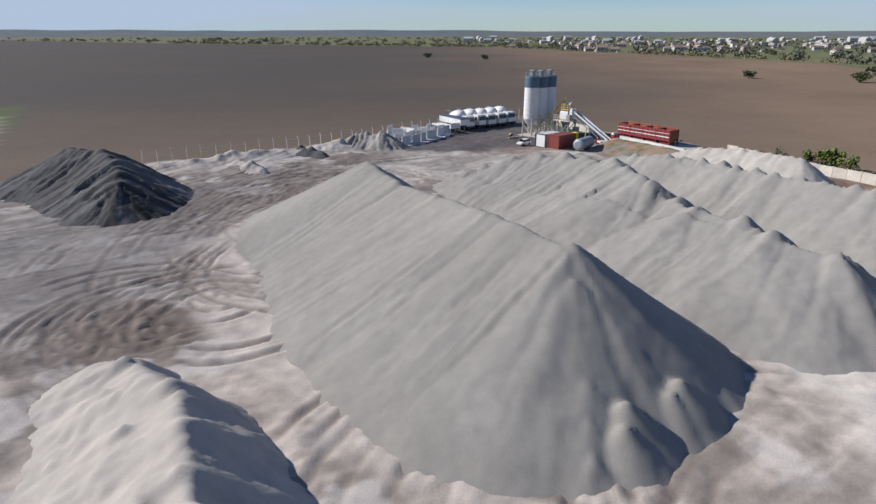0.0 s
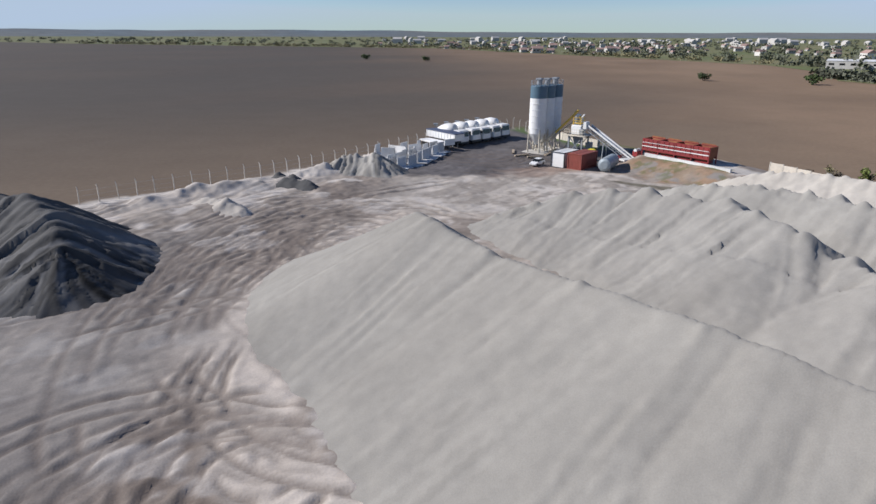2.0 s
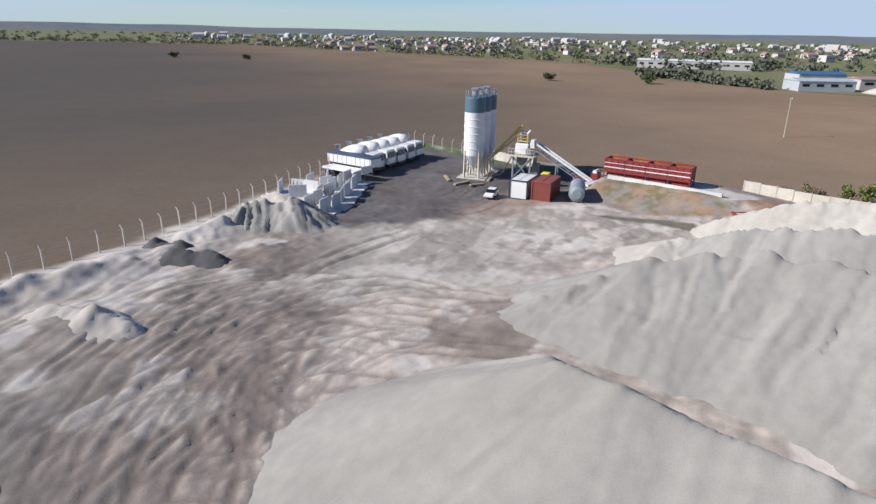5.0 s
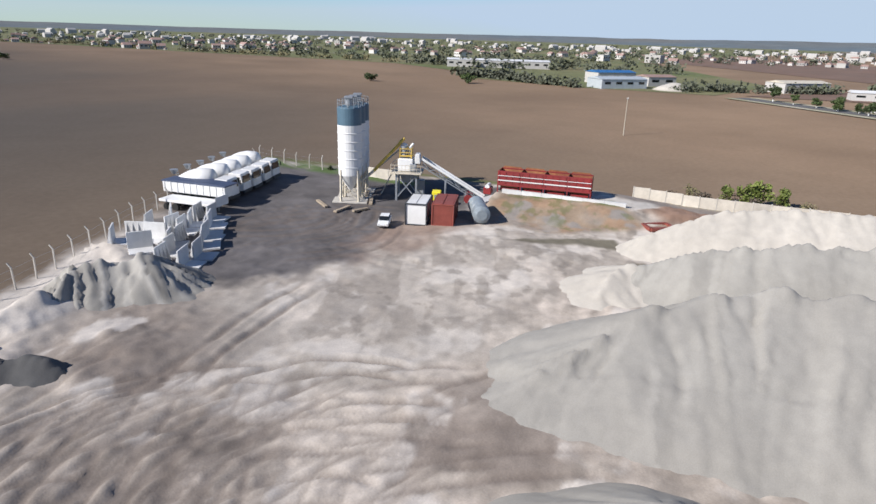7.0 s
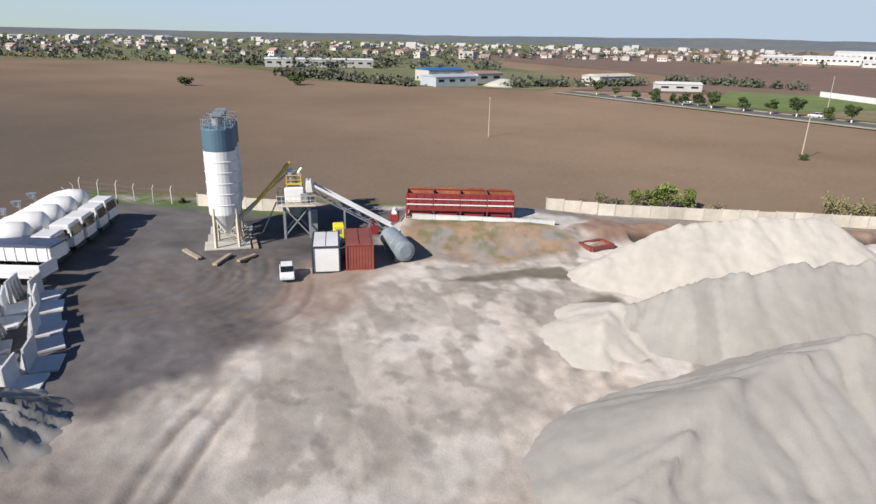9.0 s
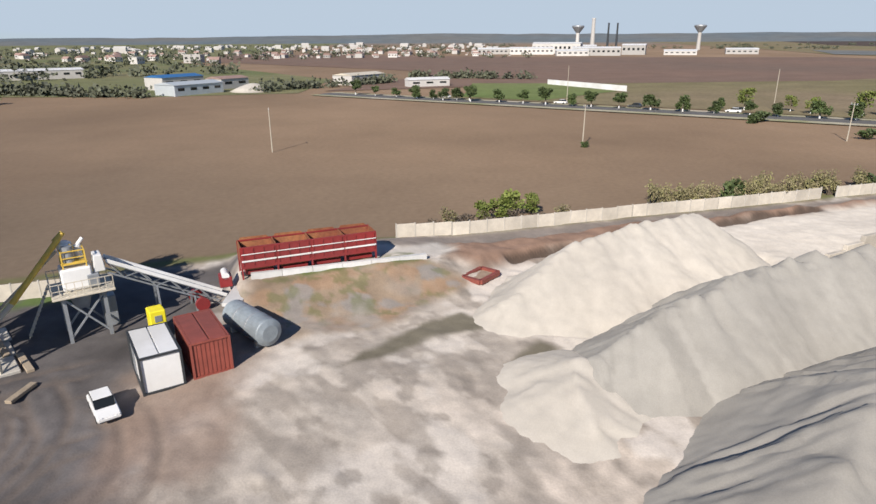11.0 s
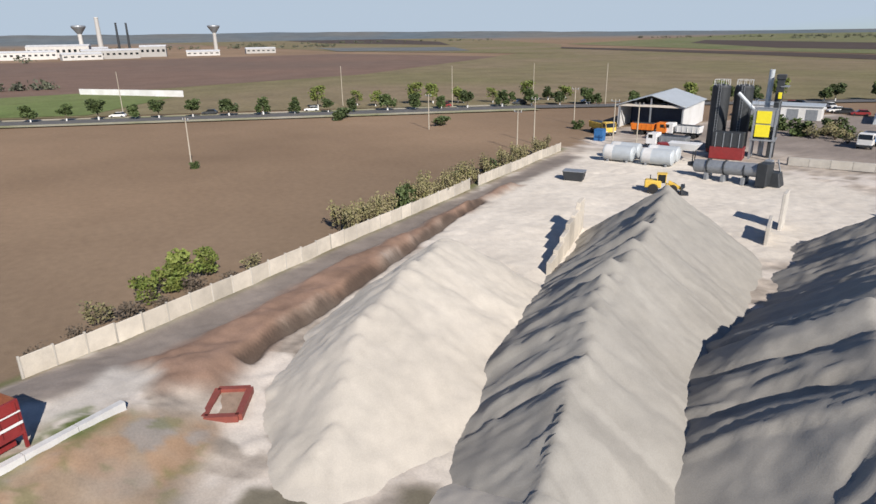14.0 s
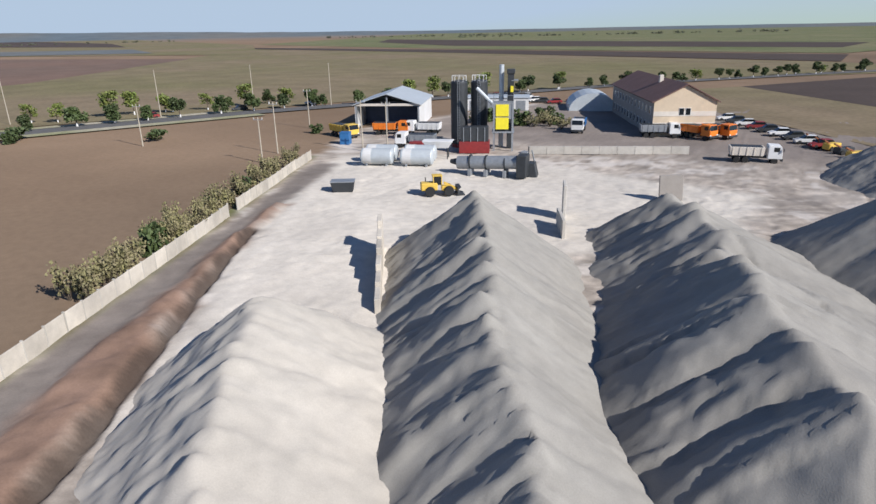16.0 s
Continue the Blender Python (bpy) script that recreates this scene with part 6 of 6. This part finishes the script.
# ---- far land ----
def land(name, pts, z, material, label):
    bm = BM()
    bm.faces.new([bm.verts.new((x, y, z)) for x, y in pts])
    return tagged(link(name, bm, material), label, "land", kind="structure")


land("scrubland", [(-4500, 4600), (-1500, 2250), (-511, 1341), (121, 960), (283, 440), (258, 351), (216, 292), (220, 232), (240, 180), (330, 190), (600, 420), (2500, 800), (4600, 1200), (4600, 4600)], 0.12, M["greenland"], "pale green scrubland before the town")
land("far_field", [(250, 172), (345, 150), (420, 150), (620, 400), (980, 545), (760, 40), (740, -260), (480, -300), (325, -68), (300, 60)], 0.20, M["farfield"], "reddish ploughed field beyond the road")
land("olive_field", [(225, 120), (300, 70), (330, -60), (480, -290), (655, -560), (330, -450), (-10, -300), (-60, -250), (60, -150), (130, -60), (185, 35)], 0.16, M["olive"], "olive grass field beyond the road")
land("meadow", [(226, 112), (212, 84), (255, 50), (300, 76), (300, 112)], 0.26, M["meadow"], "bright green meadow patch")
land("dark_field", [(30, -137), (-14, -193), (-200, -300), (-160, -140), (-3, -86)], 0.10, M["darkfield"], "dark ploughed field by the office")
land("meadow", [(46, -120), (30, -137), (-3, -86), (-160, -140), (-150, -20), (0, -18), (14, -40), (34, -66)], 0.08, M["olive"], "dull green meadow beside the office yard")
land("far_strip", [(480, -390), (650, -560), (905, -825), (4000, -2800), (4600, -800), (1250, -380), (850, -313)], 0.3, M["olive"], "strip of pale distant fields")
land("dark_strip", [(-10, -308), (330, -448), (660, -565), (760, -640), (340, -520), (-20, -400)], 0.28, M["darkfield"], "dark distant field strip")
land("far_strip", [(-20, -420), (340, -540), (900, -830), (2500, -4600), (-2000, -4600)], 0.3, M["greenland"], "strip of pale distant fields")
land("dark_strip", [(-25, -540), (400, -660), (700, -940), (900, -1300), (300, -900), (-60, -700)], 0.4, M["darkfield"], "dark distant field strip")
land("dark_strip", [(1100, -700), (1700, -1100), (4000, -2200), (4300, -1600), (1900, -800)], 0.45, M["darkfield"], "dark distant field strip")
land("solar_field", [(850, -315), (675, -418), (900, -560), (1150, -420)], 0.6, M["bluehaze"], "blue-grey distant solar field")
land("road", [(240.5, 167), (233, 170), (139, -20), (112, -62), (60, -138), (-60, -270), (-56, -276), (66, -142), (118, -66), (146, -24)], 0.3, M["road"], "straight asphalt country road")
land("verge", [(233, 170.4), (229.5, 172), (134.5, -19), (139, -20.4)], 0.3, M["verge"], "pale gravel road verge")
land("verge", [(244, 165), (240.9, 166.7), (146.4, -24.4), (150, -25)], 0.3, M["verge"], "pale gravel road verge")


def hall(x, y, turn, L, w, h, wall, roof, label, rise=1.0):
    t = thing("distant_hall", label, "hall", pose(x, y, 0, 0, 0, turn))
    part("wall", box(BM(), (0, 0, h / 2), (L, w, h)), wall, t)
    bm = prism(BM(), [(-w / 2 - 0.3, h), (w / 2 + 0.3, h), (0, h + rise)], -L / 2 - 0.3, L / 2 + 0.3)
    bmesh.ops.rotate(bm, verts=bm.verts, cent=(0, 0, 0), matrix=Matrix.Rotation(math.pi / 2, 3, "Z"))
    part("roof", bm, roof, t)
    n = max(2, int(L / 6))
    for k in range(n):
        for sy in (-1, 1):
            part("window", box(BM(), (-L / 2 + (k + 0.5) * L / n, sy * w / 2, h * 0.6), (L / n * 0.5, 0.1, h * 0.25)), M["glassy"], t)


hall(322, 373, -47, 72, 16, 5, M["town"], M["whitepaint"], "long low white-roofed hall beyond the field")
hall(236, 224, -24, 24, 12, 4.2, M["tinroof"], M["tinroof"], "pale grey sheet metal hall by the field")
hall(262, 244, -24, 22, 12, 5.5, M["town"], M["blue"], "hall with a bright blue roof")
hall(268, 222, -24, 16, 10, 4.5, M["town"], M["roofred"], "hall with a faded red roof")
hall(300, 168, -27, 26, 12, 4.5, M["town"], M["cream"], "filling station with a wide pale canopy")
hall(282, 132, -60, 20, 6, 3.2, M["town"], M["whitepaint"], "white roadside building with a flat roof")
wl = thing("white_wall", "long white boundary wall beyond the road", "wall", kind="structure")
for k in range(8):
    a, b = along((295, 76), (254, 47), k * 6.3), along((295, 76), (254, 47), k * 6.3 + 6.25)
    bm = BM()
    bar(bm, (*a, 1.2), (*b, 1.2), 0.3, 2.4)
    part("panel", bm, M["whitepaint"], wl)
for x, y, w2, h in ((838, -20, 60, 9), (828, 12, 40, 6), (880, -75, 30, 12), (905, 60, 60, 8), (930, 110, 50, 7), (860, -130, 40, 5), (960, 20, 70, 14), (900, -220, 40, 6), (990, -20, 40, 10)):
    hall(x, y, 75 + (x * 7) % 20, w2, 22, h, M["town"], M["whitepaint"], "pale factory hall on the horizon", 2)
hp = link("sand_heap", lathe(BM(), [(10, 0), (6, 1.8), (2, 3.2), (0.3, 3.4)], 18), M["white"], True)
hp.matrix_basis = pose(250, 203, 0)
tagged(hp, "pale sand pile beside the far hall", "heap")


def water_tower(x, y, h):
    t = thing("water_tower", "mushroom-shaped concrete water tower on the horizon", "tower", pose(x, y, 0), group="water towers")
    part("shaft", lathe(BM(), [(3.6, 0), (3.0, h * 0.55), (3.2, h * 0.7)], 18), M["town"], t)
    part("tank", lathe(BM(), [(3.2, h * 0.7), (10.5, h * 0.93), (11, h * 0.96), (10.5, h), (1, h * 1.02)], 24), M["steel"], t)


water_tower(1199, -34, 43)
water_tower(1217, -253, 43)
for x, y, h, r, mm, lb in ((1130, -52, 52, 4.0, M["town"], "tall pale chimney of a distant power works"), (1120, -76, 44, 2.0, M["darksteel"], "dark steel stack of a distant works"), (1128, -92, 44, 2.0, M["darksteel"], "dark steel stack of a distant works")):
    t = thing("chimney", lb, "chimney", pose(x, y, 0))
    part("shaft", rod(BM(), (0, 0, 0), (0, 0, h), r, r * 0.7, seg=14), mm, t)
    part("rim", rod(BM(), (0, 0, h), (0, 0, h + 1.5), r * 0.8, seg=14), mm, t)


def house(w, L, h, rise, flat=False):
    t = thing("town_house", "small pale house in the distant town", "house", pose(500, 500, 0), group="town houses")
    part("wall", box(BM(), (0, 0, h / 2), (w, L, h)), M["town"], t)
    if flat:
        part("roof", box(BM(), (0, 0, h + 0.2), (w + 0.6, L + 0.6, 0.5)), M["town"], t)
    else:
        part("roof", prism(BM(), [(-w / 2 - 0.4, h), (w / 2 + 0.4, h), (0, h + rise)], -L / 2 - 0.4, L / 2 + 0.4), M["roofred"], t)
    for k in range(3):
        part("window", box(BM(), (-w / 2, -L / 2 + (k + 0.5) * L / 3, h * 0.6), (0.1, L / 6, h * 0.25)), M["glassy"], t)
    return t


houses = [house(8, 10, 4, 3), house(10, 14, 6, 3.2), house(9, 9, 3.5, 2.6), house(12, 20, 9, 1, True), house(14, 30, 13, 1, True)]
rs = random.Random(17)
spots = []
for k in range(620):
    ang = radians(rs.uniform(2, 88))          # clockwise from +y
    near = 640 + 160 * rs.random() if ang < radians(62) else 780
    d = near + (rs.random() ** 1.4) * 1500
    x, y = d * math.sin(ang), 60 + d * math.cos(ang)
    if x < 283 and y < 960 + (121 - x) * 0.6 and x < 121 + (960 - y) * 0.31:
        continue
    spots.append((d, x, y, rs.choice((0, 90)) + rs.uniform(-15, 15), rs.uniform(0.5, 0.95), rs.random()))
spots.sort()
rest = BM()
for k, (d, x, y, q, sc, pick) in enumerate(spots):
    m = pose(x, y, 0, 0, 0, q) @ Matrix.Scale(sc, 4)
    if k < 5:
        houses[k].matrix_basis = m
    elif k < 270:
        copy_thing(houses[int(pick * 3) if d < 1000 or pick < 0.7 else 3 + k % 2], m)
    else:
        w, L, h = ((8, 10, 4), (10, 14, 6), (9, 9, 4), (13, 24, 10))[int(pick * 3.99)]
        vs = [rest.verts.new(m @ Vector(c)) for c in ((-w / 2, -L / 2, 0), (w / 2, -L / 2, 0), (w / 2, -L / 2, h), (0, -L / 2, h * 1.4), (-w / 2, -L / 2, h), (-w / 2, L / 2, 0), (w / 2, L / 2, 0), (w / 2, L / 2, h), (0, L / 2, h * 1.4), (-w / 2, L / 2, h))]
        rest.faces.new(vs[:5])
        rest.faces.new(vs[5:][::-1])
        for i in range(5):
            rest.faces.new((vs[i], vs[(i + 1) % 5], vs[5 + (i + 1) % 5], vs[5 + i]))
tagged(link("distant_houses", rest, M["town"]), "pale roofs and walls of the far town", "houses", kind="stuff")


def distant_trees(label, spots, material, seed):
    """Far woods: many clumps of blades, as one sheet of stuff."""
    r = random.Random(seed)
    vs, fs = [], []
    for x, y, s2 in spots:
        for _ in range(34):
            p = Vector((x + r.gauss(0, 0.42) * s2, y + r.gauss(0, 0.42) * s2, abs(r.gauss(0.42, 0.24)) * s2))
            u = Vector((r.gauss(0, 1), r.gauss(0, 1), r.gauss(0, 1))).normalized() * s2 * 0.20
            w = u.cross(Vector((r.gauss(0, 1), r.gauss(0, 1), r.gauss(0, 1)))).normalized() * s2 * 0.17
            k = len(vs)
            vs += [p - u, p + w, p + u, p - w]
            fs.append((k, k + 1, k + 2, k + 3))
    tagged(new("distant_trees", mesh_of("distant_trees", vs, fs, material)), label, "trees", kind="stuff")


rs = random.Random(23)
sp = []
for k in range(1900):
    ang, d = radians(rs.uniform(-38, 90)), 440 + (rs.random() ** 1.5) * 2200
    x, y = d * math.sin(ang), 60 + d * math.cos(ang)
    if x < 300 and x < 121 + (975 - y) * 0.31 and y < 975 + (121 - x) * 0.62:
        continue
    if 62 < math.degrees(ang) and d < 720:
        continue
    sp.append((x, y, rs.uniform(3, 8)))
distant_trees("trees in hazed grey-olive among the distant houses", sp, M["leafhazed"], 1)
sp = []
for a0, a1, d0, d1, n in ((88, 112, 1500, 1350, 60), (104, 128, 1900, 2300, 50), (140, 158, 2300, 2100, 50), (152, 180, 1700, 1900, 60)):
    for k in range(n):
        u = rs.random()
        ang, d = radians(a0 + (a1 - a0) * u), d0 + (d1 - d0) * u + rs.uniform(-30, 30)
        sp.append((d * math.sin(ang), d * math.cos(ang), rs.uniform(4, 8)))
for k in range(60):
    u = rs.random()
    sp.append((228 - 10 * u + rs.uniform(-3, 3), 318 - 84 * u, rs.uniform(3, 6)))
for k in range(40):
    u = rs.random()
    sp.append((348 - 12 * u + rs.uniform(-3, 3), 150 - 70 * u, rs.uniform(3, 5)))
for k in range(46):
    u = rs.random()
    sp.append((240 + 70 * u + rs.uniform(-4, 4), 205 - 50 * u + rs.uniform(-8, 4), rs.uniform(2.5, 5)))
for k in range(30):
    sp.append((rs.uniform(300, 360), rs.uniform(330, 420), rs.uniform(4, 8)))
distant_trees("hedges and woods scattered over distant farmland", sp, M["leafhazed"], 2)
sp = []
for k in range(160):
    u = rs.random()
    sp.append((-511 + 632 * u + rs.uniform(-10, 10), 1348 - 380 * u + rs.uniform(0, 60), rs.uniform(3, 6)))
for k in range(110):
    u = rs.random()
    sp.append((121 + 162 * u + rs.uniform(0, 30), 968 - 520 * u + rs.uniform(0, 40), rs.uniform(2, 5)))
distant_trees("low scrub along the edge of the ploughed field", sp, M["leafdry"], 3)


# ---- hills on the horizon ----
HILLS = [(-70, 35), (0, 40), (20, 30), (44, 34), (65, 46), (85, 58), (118, 49), (138, 28), (152, 17), (200, 20), (250, 30), (290, 35)]
bm, low, high = BM(), [], []
for i in range(361):
    q = i - 70.0
    h = float(np.interp(q, [p[0] for p in HILLS], [p[1] for p in HILLS])) * (0.82 + 0.36 * float(fbm(np.array([q * 0.22]), np.array([3.0]), 91)[0]))
    d = 4700.0
    low.append(bm.verts.new(((d - 700) * math.sin(radians(q)), (d - 700) * math.cos(radians(q)), -5)))
    high.append(bm.verts.new((d * math.sin(radians(q)), d * math.cos(radians(q)), h)))
for i in range(360):
    bm.faces.new((low[i], low[i + 1], high[i + 1], high[i]))
# the hills' blue is air haze, carried by their colour
tagged(link("backdrop", bm, M["bluehaze"], True), "low hills along the far horizon, coloured with blue haze", "hills", kind="structure")
